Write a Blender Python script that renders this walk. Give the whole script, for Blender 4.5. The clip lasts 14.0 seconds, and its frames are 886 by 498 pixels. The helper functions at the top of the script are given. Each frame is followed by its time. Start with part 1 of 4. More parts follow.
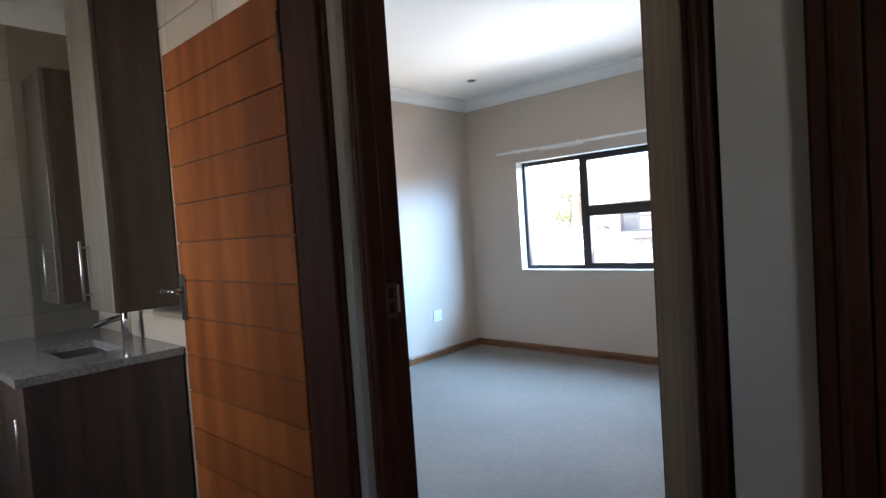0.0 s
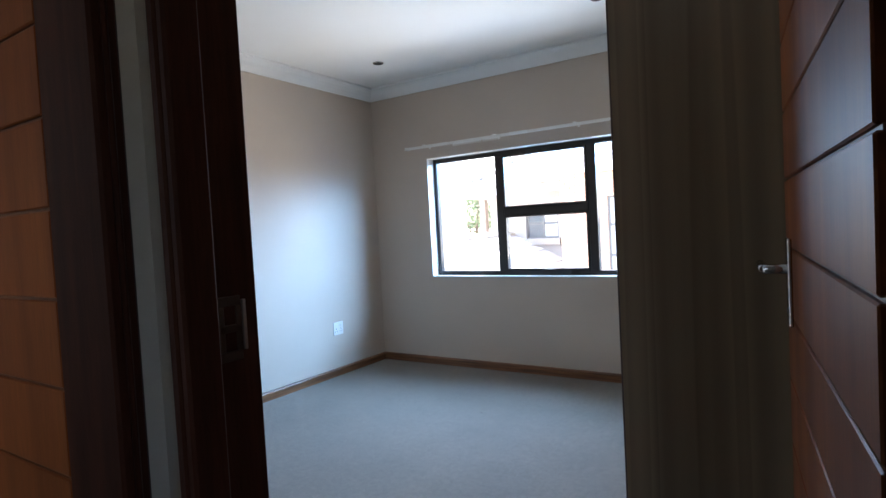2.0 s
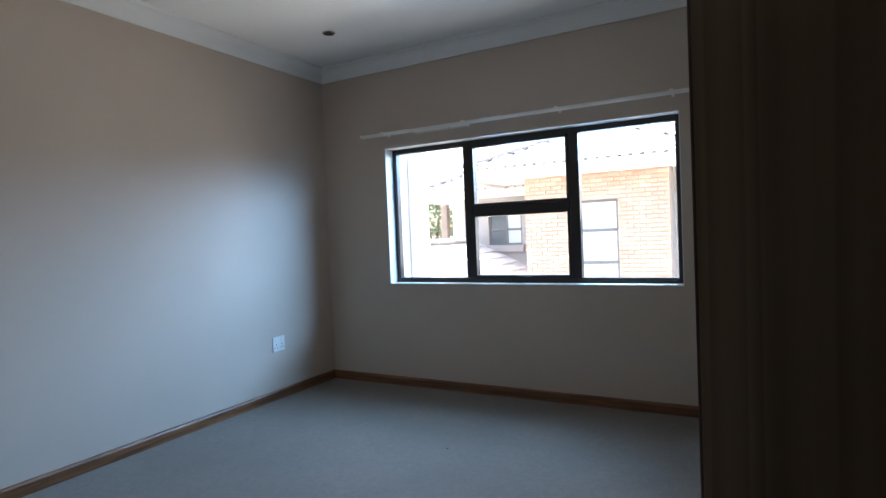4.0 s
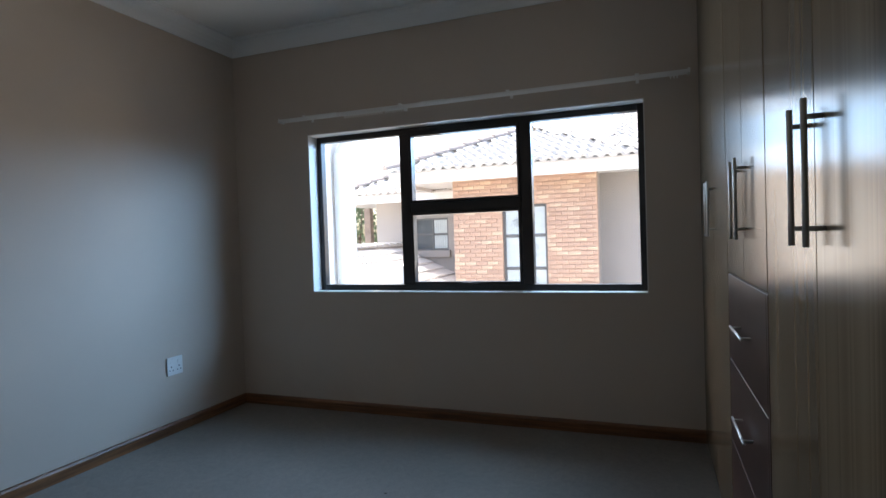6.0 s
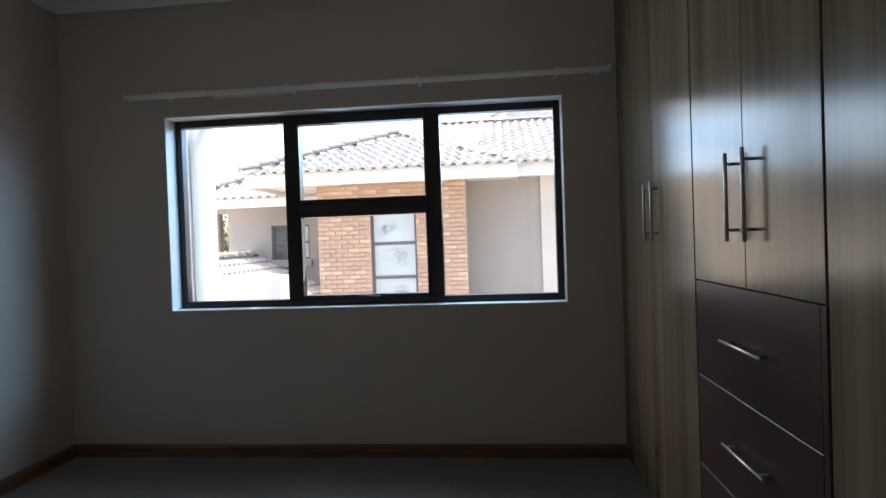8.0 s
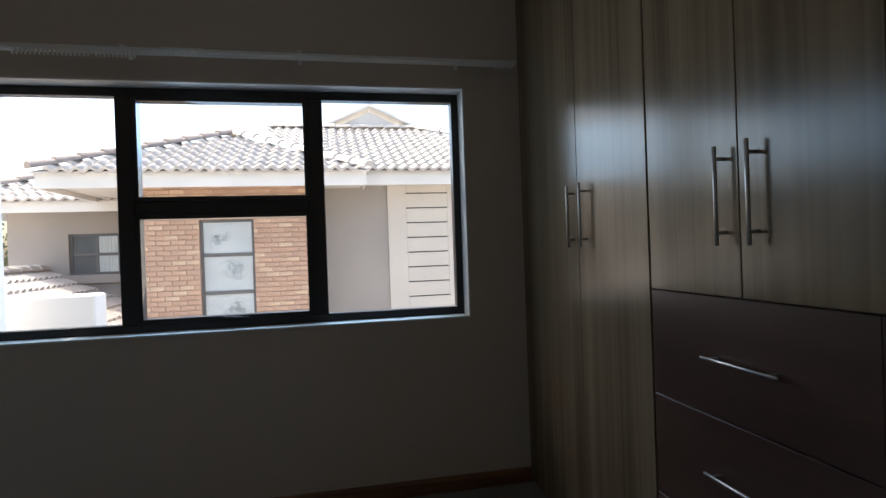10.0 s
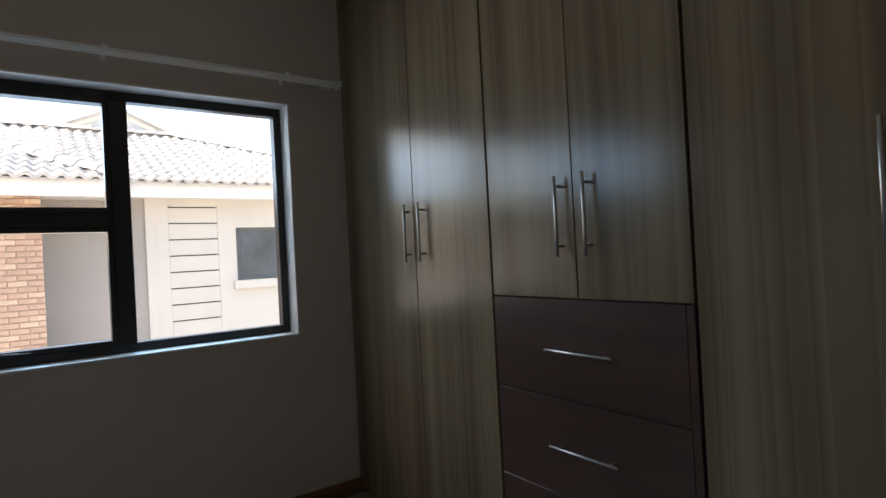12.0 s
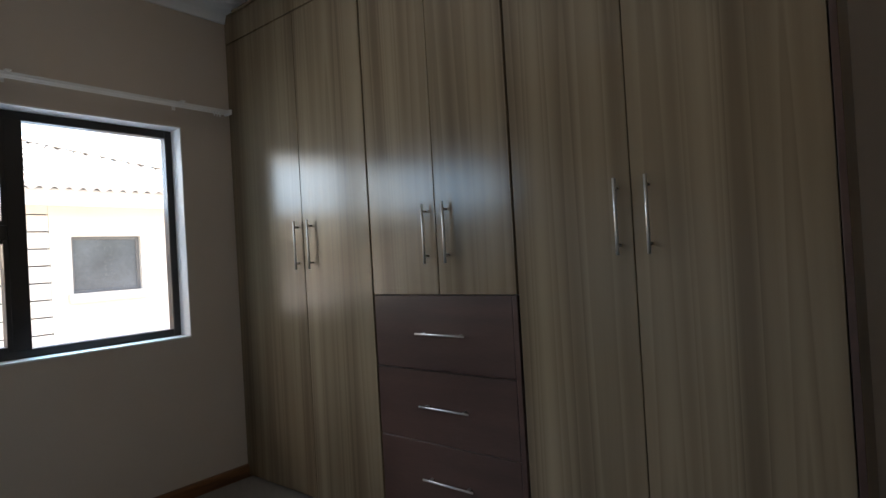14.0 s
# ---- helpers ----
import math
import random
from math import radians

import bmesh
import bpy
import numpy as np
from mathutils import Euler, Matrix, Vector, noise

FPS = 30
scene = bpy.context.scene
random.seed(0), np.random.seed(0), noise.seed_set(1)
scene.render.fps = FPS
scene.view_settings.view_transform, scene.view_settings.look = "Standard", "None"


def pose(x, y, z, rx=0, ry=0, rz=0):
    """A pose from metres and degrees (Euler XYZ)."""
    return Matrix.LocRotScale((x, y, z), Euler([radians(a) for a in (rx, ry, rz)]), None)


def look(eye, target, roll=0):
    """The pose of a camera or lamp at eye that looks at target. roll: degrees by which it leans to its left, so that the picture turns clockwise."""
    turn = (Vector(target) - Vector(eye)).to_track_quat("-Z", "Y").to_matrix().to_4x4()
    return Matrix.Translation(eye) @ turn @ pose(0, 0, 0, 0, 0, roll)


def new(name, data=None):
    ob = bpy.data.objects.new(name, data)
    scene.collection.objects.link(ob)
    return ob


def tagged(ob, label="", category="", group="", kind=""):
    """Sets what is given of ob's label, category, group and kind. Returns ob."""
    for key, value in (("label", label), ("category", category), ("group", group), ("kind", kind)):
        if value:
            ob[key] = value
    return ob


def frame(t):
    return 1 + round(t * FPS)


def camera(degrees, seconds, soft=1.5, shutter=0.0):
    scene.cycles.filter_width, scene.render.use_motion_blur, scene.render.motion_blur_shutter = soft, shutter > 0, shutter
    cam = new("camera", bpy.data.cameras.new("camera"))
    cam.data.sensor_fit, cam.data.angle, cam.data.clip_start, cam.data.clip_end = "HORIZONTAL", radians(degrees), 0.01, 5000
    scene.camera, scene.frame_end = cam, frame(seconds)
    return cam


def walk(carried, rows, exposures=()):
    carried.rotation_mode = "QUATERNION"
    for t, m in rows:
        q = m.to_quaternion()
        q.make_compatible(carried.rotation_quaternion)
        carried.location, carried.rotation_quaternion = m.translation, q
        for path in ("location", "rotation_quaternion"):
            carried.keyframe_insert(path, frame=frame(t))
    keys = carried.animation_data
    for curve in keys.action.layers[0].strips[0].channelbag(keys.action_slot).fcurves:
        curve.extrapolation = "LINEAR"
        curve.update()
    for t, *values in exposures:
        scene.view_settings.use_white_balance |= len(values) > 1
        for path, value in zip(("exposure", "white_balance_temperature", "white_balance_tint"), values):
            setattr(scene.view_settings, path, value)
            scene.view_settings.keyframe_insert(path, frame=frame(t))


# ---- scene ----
cam = camera(76.9, 14.0)
PATH = [
    (0, (0.786, 0.253, 1.339), (-0.565, 1.726, 1.258), -3.8),
    (0.5, (0.694, 0.345, 1.312), (-0.605, 1.863, 1.233), -3.7),
    (1, (0.612, 0.433, 1.298), (-0.619, 2.008, 1.218), -3.4),
    (1.5, (0.529, 0.545, 1.287), (-0.627, 2.175, 1.21), -3.4),
    (2, (0.422, 0.69, 1.286), (-0.661, 2.369, 1.211), -3.1),
    (2.5, (0.339, 0.822, 1.27), (-0.722, 2.516, 1.196), -2.9),
    (3, (0.25, 0.97, 1.267), (-0.783, 2.681, 1.194), -2.8),
    (5.3, (-0.151, 1.49, 1.18), (-0.951, 3.323, 1.143), -1.9),
    (5.5, (-0.186, 1.531, 1.186), (-0.952, 3.378, 1.144), -1.9),
    (6, (-0.259, 1.656, 1.195), (-0.958, 3.529, 1.152), -1.9),
    (6.5, (-0.342, 1.766, 1.196), (-0.97, 3.664, 1.157), -1.7),
    (7, (-0.446, 1.861, 1.193), (-0.983, 3.788, 1.158), -1.7),
    (7.5, (-0.553, 1.924, 1.191), (-0.919, 3.89, 1.159), -1.8),
    (8, (-0.65, 2.006, 1.188), (-0.839, 3.997, 1.158), -2.0),
    (8.2, (-0.697, 2.048, 1.181), (-0.819, 4.044, 1.162), -1.7),
    (10.3, (-0.988, 2.469, 1.179), (-0.461, 4.398, 1.175), -2.2),
    (10.5, (-1.016, 2.507, 1.186), (-0.407, 4.412, 1.183), -2.3),
    (11, (-1.086, 2.526, 1.186), (-0.297, 4.364, 1.185), -2.6),
    (11.5, (-1.203, 2.501, 1.174), (-0.201, 4.232, 1.182), -2.7),
    (12, (-1.271, 2.448, 1.187), (-0.093, 4.064, 1.202), -3.0),
    (12.5, (-1.357, 2.355, 1.2), (-0.07, 3.886, 1.214), -3.2),
    (13, (-1.456, 2.269, 1.201), (-0.09, 3.731, 1.218), -3.2),
    (13.5, (-1.575, 2.201, 1.202), (-0.123, 3.576, 1.217), -3.3),
    (14, (-1.707, 2.127, 1.191), (-0.152, 3.383, 1.211), -3.3),
]
walk(cam, [(t, look(eye, target, roll)) for t, eye, target, roll in PATH], exposures=[(0.0, 3.25, 6250, 10), (2.0, 2.75, 6050, 10), (3.0, 2.4, 6050, 9), (5.5, 1.3, 6350, 10), (6.5, 1.1, 6450, 10), (8.0, 0.9, 6600, 10), (10.5, 0.42, 6800, 10), (11.0, 0.42, 6800, 10), (12.0, 0.9, 6950, 10), (14.0, 1.62, 7150, 12)])


# ---- world, sun, lamps ----
world = bpy.data.worlds.new("world")
scene.world = world
world.use_nodes = True
wn = world.node_tree
sky = wn.nodes.new("ShaderNodeTexSky")
sky.sky_type = "NISHITA"
sky.sun_disc = False
sky.sun_elevation = radians(58)
sky.sun_rotation = radians(296)
sky.air_density, sky.dust_density = 1.0, 5.0
wn.nodes["Background"].inputs["Strength"].default_value = 0.45
wn.links.new(sky.outputs["Color"], wn.nodes["Background"].inputs["Color"])

sun_data = bpy.data.lights.new("sun", "SUN")
sun_data.energy, sun_data.angle, sun_data.color = 4.6, radians(0.6), (1.0, 0.95, 0.87)
sun = new("sun", sun_data)
SUN_FROM = Vector((-0.45, 0.22, 0.86))
sun.rotation_mode = "QUATERNION"
sun.rotation_quaternion = (-SUN_FROM).to_track_quat("-Z", "Y")


# area lamps added as stand-ins for daylight at one seen and two unseen windows
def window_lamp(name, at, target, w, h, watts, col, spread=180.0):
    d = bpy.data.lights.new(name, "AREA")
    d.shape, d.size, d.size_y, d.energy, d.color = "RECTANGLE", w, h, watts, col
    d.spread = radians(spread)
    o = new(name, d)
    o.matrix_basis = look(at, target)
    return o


# fill for the blue sky, set outside the opening and aimed at the west wall
window_lamp("sky_fill_lamp", (-0.55, 6.30, 2.20), (-2.45, 4.40, 0.90), 2.2, 0.6, 32.0, (0.35, 0.625, 1.0), 110.0)
# fill aimed at the wardrobe, for the blue reflection on its doors
window_lamp("high_sky_fill_lamp", (-1.38, 5.20, 1.73), (-0.88, 4.30, 1.64), 2.1, 0.34, 3.6, (0.42, 0.68, 1.0), 130.0)
# warm fill aimed upward, in place of light bounced off the ground
window_lamp("ground_bounce_fill_lamp", (-1.38, 5.21, 1.30), (-1.58, 4.21, 1.88), 2.1, 0.80, 3.7, (1.0, 0.88, 0.74), 116.0)
# fill at the unseen bathroom window, aimed to brighten the open door
window_lamp("bathroom_fill_lamp", (-1.55, -1.28, 1.55), (-1.55, 1.0, 1.22), 0.65, 0.7, 0.9, (0.95, 0.96, 0.95), 62.0)
# fill at the unseen hall window, added to brighten the hall walls
window_lamp("hall_fill_lamp", (1.78, 0.05, 1.62), (0.0, 0.8, 1.3), 0.34, 0.48, 0.17, (1.0, 0.95, 0.88))

# ---- materials ----
def node_material(name):
    m = bpy.data.materials.new(name)
    m.use_nodes = True
    return m, m.node_tree, m.node_tree.nodes["Principled BSDF"]


def ramp(nt, fac, stops):
    r = nt.nodes.new("ShaderNodeValToRGB")
    while len(r.color_ramp.elements) < len(stops):
        r.color_ramp.elements.new(0.5)
    for e, (p, c) in zip(r.color_ramp.elements, stops):
        e.position, e.color = p, (*c, 1)
    nt.links.new(fac, r.inputs["Fac"])
    return r.outputs["Color"]


def coords(nt, scale, kind="Object"):
    tc = nt.nodes.new("ShaderNodeTexCoord")
    mp = nt.nodes.new("ShaderNodeMapping")
    mp.inputs["Scale"].default_value = scale
    nt.links.new(tc.outputs[kind], mp.inputs["Vector"])
    return mp.outputs["Vector"]


def noise_tex(nt, vec, scale, detail=4, rough=0.55, distort=0.0):
    n = nt.nodes.new("ShaderNodeTexNoise")
    n.inputs["Scale"].default_value = scale
    n.inputs["Detail"].default_value = detail
    n.inputs["Roughness"].default_value = rough
    n.inputs["Distortion"].default_value = distort
    nt.links.new(vec, n.inputs["Vector"])
    return n.outputs["Fac"]


def mix_col(nt, a, b, fac, mode="MIX"):
    m = nt.nodes.new("ShaderNodeMix")
    m.data_type, m.blend_type = "RGBA", mode
    for sock, v in ((m.inputs[0], fac), (m.inputs[6], a), (m.inputs[7], b)):
        if isinstance(v, (int, float)):
            sock.default_value = v
        elif isinstance(v, tuple):
            sock.default_value = (*v, 1)
        else:
            nt.links.new(v, sock)
    return m.outputs[2]


def add_bump(nt, bsdf, height, strength, dist):
    b = nt.nodes.new("ShaderNodeBump")
    b.inputs["Strength"].default_value = strength
    b.inputs["Distance"].default_value = dist
    nt.links.new(height, b.inputs["Height"])
    nt.links.new(b.outputs["Normal"], bsdf.inputs["Normal"])


def mottled(name, col, rough=0.6, vary=0.08, big=1.5, fine=120.0, bump=0.1, dist=0.001, metal=0.0, per_piece=0.0, spec=0.5):
    """Plain stuff with large soft stains and fine grain."""
    m, nt, b = node_material(name)
    v = coords(nt, (1, 1, 1))
    n1 = noise_tex(nt, v, big, 5)
    n2 = noise_tex(nt, v, fine, 3)
    lo = tuple(c * (1 - vary) for c in col)
    hi = tuple(min(1, c * (1 + vary)) for c in col)
    c1 = ramp(nt, n1, [(0.3, lo), (0.7, hi)])
    c2 = ramp(nt, n2, [(0.3, (1 - vary * 0.7,) * 3), (0.7, (1, 1, 1))])
    c = mix_col(nt, c1, c2, 1.0, "MULTIPLY")
    if per_piece:
        oi = nt.nodes.new("ShaderNodeObjectInfo")
        r = ramp(nt, oi.outputs["Random"], [(0, (1 - per_piece,) * 3), (1, (1 + per_piece,) * 3)])
        c = mix_col(nt, c, r, 1.0, "MULTIPLY")
    nt.links.new(c, b.inputs["Base Color"])
    b.inputs["Roughness"].default_value = rough
    b.inputs["Metallic"].default_value = metal
    b.inputs["Specular IOR Level"].default_value = spec
    if bump:
        add_bump(nt, b, n2, bump, dist)
    return m


def wood(name, dark, light, rough=0.4, grain=(1, 1, 1), band=9.0, fine=60.0, bump=0.15, coat=0.0, per_piece=0.0, streak=0.72):
    """Wood or wood-grain laminate; grain is the coordinates' scale, small along the grain."""
    m, nt, b = node_material(name)
    v = coords(nt, grain)
    n1 = noise_tex(nt, v, band, 2, 0.4, 0.3)
    n2 = noise_tex(nt, v, fine, 6, 0.65)
    n3 = noise_tex(nt, coords(nt, (1, 1, 1)), 1.7, 3)
    mid = tuple((a + c) / 2 for a, c in zip(dark, light))
    c = ramp(nt, n1, [(0.32, dark), (0.5, mid), (0.68, light)])
    c = mix_col(nt, c, ramp(nt, n2, [(0.3, (streak,) * 3), (0.62, (1.06, 1.06, 1.06))]), 1.0, "MULTIPLY")
    c = mix_col(nt, c, ramp(nt, n3, [(0.3, (0.9, 0.9, 0.9)), (0.7, (1.05, 1.05, 1.05))]), 1.0, "MULTIPLY")
    if per_piece:
        oi = nt.nodes.new("ShaderNodeObjectInfo")
        c = mix_col(nt, c, ramp(nt, oi.outputs["Random"], [(0, (1 - per_piece,) * 3), (1, (1 + per_piece,) * 3)]), 1.0, "MULTIPLY")
    nt.links.new(c, b.inputs["Base Color"])
    rr = nt.nodes.new("ShaderNodeMapRange")
    rr.inputs["To Min"].default_value, rr.inputs["To Max"].default_value = rough * 0.85, rough * 1.2
    nt.links.new(n3, rr.inputs["Value"])
    nt.links.new(rr.outputs["Result"], b.inputs["Roughness"])
    b.inputs["Coat Weight"].default_value = coat
    b.inputs["Coat Roughness"].default_value = 0.25
    add_bump(nt, b, n2, bump, 0.0006)
    return m


WALL = mottled("warm_grey_paint", (0.535, 0.455, 0.382), 0.65, 0.04, 1.2, 220, 0.18, 0.0008)
HALLWALL = mottled("hall_paint", (0.54, 0.478, 0.405), 0.6, 0.05, 1.2, 220, 0.18, 0.0008)
CEIL = mottled("white_ceiling_paint", (0.82, 0.835, 0.83), 0.8, 0.03, 1.0, 180, 0.1, 0.0006)
REVEAL = mottled("white_reveal_paint", (0.72, 0.70, 0.67), 0.6, 0.04, 2.0, 180, 0.12, 0.0008)
SKIRT = wood("varnished_meranti_skirting", (0.105, 0.043, 0.017), (0.24, 0.104, 0.040), 0.42, (0.6, 0.6, 12), 5, 40, 0.1, 0.08)
FRAMEWOOD = wood("dark_meranti_frame", (0.036, 0.011, 0.006), (0.064, 0.020, 0.010), 0.48, (6, 6, 0.5), 6, 40, 0.15, 0.0)
DOORWOOD = wood("orange_meranti_door", (0.165, 0.043, 0.010), (0.26, 0.078, 0.019), 0.45, (5, 5, 0.4), 2.6, 34, 0.08, 0.03, 0.12, 0.80)
FRAMEWOOD.node_tree.nodes["Principled BSDF"].inputs["Specular IOR Level"].default_value = 0.16
DOORWOOD.node_tree.nodes["Principled BSDF"].inputs["Specular IOR Level"].default_value = 0.2
BACKWOOD = wood("groove_meranti", (0.09, 0.03, 0.012), (0.16, 0.055, 0.02), 0.5, (7, 7, 0.55), 5, 45, 0.1)


def laminate(name, dark, light, rough, per_piece):
    """Printed ash: tall uneven bands, some with a crisp edge, under thin streaks."""
    m, nt, b = node_material(name)
    v = coords(nt, (1, 1, 0.014))
    n1 = noise_tex(nt, v, 8.0, 1, 0.4, 0.0)
    n2 = noise_tex(nt, coords(nt, (1, 1, 0.02)), 95.0, 4, 0.6)
    n3 = noise_tex(nt, coords(nt, (1, 1, 0.12)), 4.0, 3)

    def tone(k):
        return tuple(a + (c - a) * k for a, c in zip(dark, light))
    c = ramp(nt, n1, [(0.30, tone(0.1)), (0.385, tone(0.45)), (0.395, tone(0.15)), (0.47, tone(0.55)), (0.50, tone(0.7)), (0.512, tone(0.4)), (0.58, tone(0.75)), (0.59, tone(0.5)), (0.70, tone(1.0))])
    c = mix_col(nt, c, ramp(nt, n2, [(0.32, (0.975, 0.97, 0.965)), (0.62, (1.02, 1.02, 1.02))]), 1.0, "MULTIPLY")
    c = mix_col(nt, c, ramp(nt, n3, [(0.3, (0.88, 0.86, 0.84)), (0.7, (1.08, 1.08, 1.08))]), 1.0, "MULTIPLY")
    if per_piece:
        oi = nt.nodes.new("ShaderNodeObjectInfo")
        c = mix_col(nt, c, ramp(nt, oi.outputs["Random"], [(0, (1 - per_piece,) * 3), (1, (1 + per_piece,) * 3)]), 1.0, "MULTIPLY")
    nt.links.new(c, b.inputs["Base Color"])
    b.inputs["Roughness"].default_value = rough
    b.inputs["Specular IOR Level"].default_value = 0.42
    add_bump(nt, b, n2, 0.02, 0.0004)
    return m


LAMINATE = laminate("light_ash_laminate", (0.114, 0.081, 0.049), (0.260, 0.195, 0.123), 0.2, 0.06)
ENDPANEL = laminate("ash_laminate_end", (0.114, 0.081, 0.049), (0.260, 0.195, 0.123), 0.32, 0.0)
DARKLAM = wood("dark_mahogany_laminate", (0.056, 0.030, 0.024), (0.082, 0.045, 0.035), 0.3, (0.6, 0.6, 5), 2, 30, 0.03, 0.0, 0.06, 0.9)
# near black, so the shade in the wardrobe's door gaps is in the colour
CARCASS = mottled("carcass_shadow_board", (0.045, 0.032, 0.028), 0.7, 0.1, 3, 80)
STEEL = mottled("brushed_steel", (0.47, 0.455, 0.43), 0.33, 0.05, 8, 300, 0.1, 0.0003, metal=1.0)
DULLSTEEL = mottled("dull_bronzed_steel", (0.10, 0.075, 0.06), 0.5, 0.1, 20, 200, 0.1, 0.0003, metal=0.8)
CHROME = mottled("chrome", (0.52, 0.51, 0.50), 0.2, 0.02, 6, 200, 0.0, metal=1.0)
ALU = mottled("dark_bronze_aluminium", (0.022, 0.018, 0.017), 0.38, 0.08, 4, 260, 0.06, 0.0004)
PLASTIC = mottled("white_plastic", (0.76, 0.76, 0.74), 0.35, 0.03, 5, 200, 0.03)
DARKHOLE = mottled("dark_plastic", (0.02, 0.02, 0.02), 0.5, 0.1, 5, 100)
RAILMAT = mottled("white_enamelled_track", (0.78, 0.77, 0.75), 0.3, 0.05, 5, 200, 0.03)
TILEMAT = mottled("beige_wall_tile", (0.44, 0.37, 0.29), 0.28, 0.07, 6, 60, 0.03, per_piece=0.05)
GROUT = mottled("grey_grout", (0.25, 0.23, 0.21), 0.9, 0.1, 6, 200)
FLOORTILE = mottled("porcelain_floor", (0.30, 0.27, 0.24), 0.35, 0.08, 3, 80, 0.03, per_piece=0.05)
GRANITE = mottled("grey_granite", (0.26, 0.25, 0.245), 0.10, 0.35, 90, 420, 0.0)
CERAMIC = mottled("white_ceramic", (0.80, 0.80, 0.80), 0.12, 0.01, 3, 100, 0.0)
VANITYWOOD = wood("dark_vanity_laminate", (0.045, 0.028, 0.022), (0.085, 0.052, 0.04), 0.4, (6, 6, 0.4), 3, 30, 0.05)
CABWOOD = wood("bathroom_cabinet_end", (0.05, 0.032, 0.021), (0.085, 0.056, 0.038), 0.4, (6, 6, 0.4), 3, 30, 0.05)
CABFRONT = wood("bathroom_cabinet_front", (0.11, 0.092, 0.072), (0.16, 0.136, 0.108), 0.35, (6, 6, 0.4), 3, 30, 0.05)

# carpet: short loop pile with soft tread marks
CARPET, nt, b = node_material("beige_carpet")
v = coords(nt, (1, 1, 1))
n_big, n_mid, n_fine = noise_tex(nt, v, 1.3, 4), noise_tex(nt, v, 38, 5, 0.7), noise_tex(nt, v, 330, 2, 0.6)
c = ramp(nt, n_big, [(0.3, (0.172, 0.147, 0.121)), (0.7, (0.212, 0.182, 0.151))])
c = mix_col(nt, c, ramp(nt, n_mid, [(0.3, (0.82, 0.82, 0.82)), (0.7, (1.10, 1.10, 1.10))]), 1.0, "MULTIPLY")
c = mix_col(nt, c, ramp(nt, n_fine, [(0.3, (0.70, 0.70, 0.70)), (0.7, (1.15, 1.15, 1.15))]), 1.0, "MULTIPLY")
nt.links.new(c, b.inputs["Base Color"])
b.inputs["Roughness"].default_value = 0.95
b.inputs["Sheen Weight"].default_value = 0.15
add_bump(nt, b, n_fine, 0.6, 0.004)

# clear window glass: mostly straight through, with a faint mirror
GLASS, nt, b = node_material("clear_glass")
out = nt.nodes["Material Output"]
tr, gl, mx, fr = (nt.nodes.new(k) for k in ("ShaderNodeBsdfTransparent", "ShaderNodeBsdfGlossy", "ShaderNodeMixShader", "ShaderNodeFresnel"))
tr.inputs["Color"].default_value = (0.93, 0.94, 0.94, 1)
gl.inputs["Roughness"].default_value = 0.02
fr.inputs["IOR"].default_value = 1.35
nt.links.new(fr.outputs["Fac"], mx.inputs["Fac"])
nt.links.new(tr.outputs["BSDF"], mx.inputs[1])
nt.links.new(gl.outputs["BSDF"], mx.inputs[2])
nt.links.new(mx.outputs["Shader"], out.inputs["Surface"])

FROST = mottled("frosted_pane", (0.52, 0.57, 0.575), 0.3, 0.06, 2, 60, 0.02)
FROSTLINE = mottled("etched_line", (0.24, 0.27, 0.28), 0.5, 0.05, 2, 60, 0.02)
FARPANE = mottled("dim_far_pane", (0.11, 0.125, 0.135), 0.12, 0.25, 1.6, 20, 0.0)
BRICKMAT, nt, b = node_material("orange_face_brick")
v = coords(nt, (1, 1, 1))
oi = nt.nodes.new("ShaderNodeObjectInfo")
c = ramp(nt, oi.outputs["Random"], [(0.0, (0.50, 0.325, 0.235)), (0.25, (0.54, 0.36, 0.265)), (0.78, (0.57, 0.385, 0.28)), (0.84, (0.63, 0.455, 0.325)), (1.0, (0.65, 0.48, 0.345))])
n_fine = noise_tex(nt, v, 60, 4, 0.6)
c = mix_col(nt, c, ramp(nt, noise_tex(nt, v, 7, 4), [(0.3, (0.84, 0.82, 0.80)), (0.7, (1.1, 1.1, 1.1))]), 1.0, "MULTIPLY")
c = mix_col(nt, c, ramp(nt, n_fine, [(0.3, (0.88, 0.88, 0.88)), (0.7, (1.06, 1.06, 1.06))]), 1.0, "MULTIPLY")
nt.links.new(c, b.inputs["Base Color"])
b.inputs["Roughness"].default_value = 0.88
add_bump(nt, b, n_fine, 0.4, 0.004)
MORTAR = mottled("brick_mortar", (0.50, 0.355, 0.27), 0.95, 0.1, 8, 120, 0.3, 0.003)
HOUSEPAINT = mottled("pale_plaster", (0.62, 0.58, 0.52), 0.8, 0.06, 0.9, 70, 0.25, 0.003)
WHITEWALL = mottled("white_masonry_paint", (0.84, 0.83, 0.81), 0.75, 0.03, 0.9, 70, 0.2, 0.003)
GREYPLASTER = mottled("grey_plaster", (0.36, 0.33, 0.305), 0.85, 0.07, 0.9, 70, 0.25, 0.003)
FASCIA = mottled("white_fascia", (0.74, 0.73, 0.70), 0.5, 0.05, 1.5, 60, 0.05)
ROOFTILE = mottled("pale_grey_roof_tile", (0.56, 0.525, 0.49), 0.75, 0.14, 3, 40, 0.3, 0.004, per_piece=0.10)
# darker copy of the ridge tile, with the shade put into its colour
SHADED_RIDGETILE = mottled("shaded_brown_grey_ridge_tile", (0.30, 0.26, 0.235), 0.8, 0.14, 5, 40, 0.3, 0.004, per_piece=0.12)
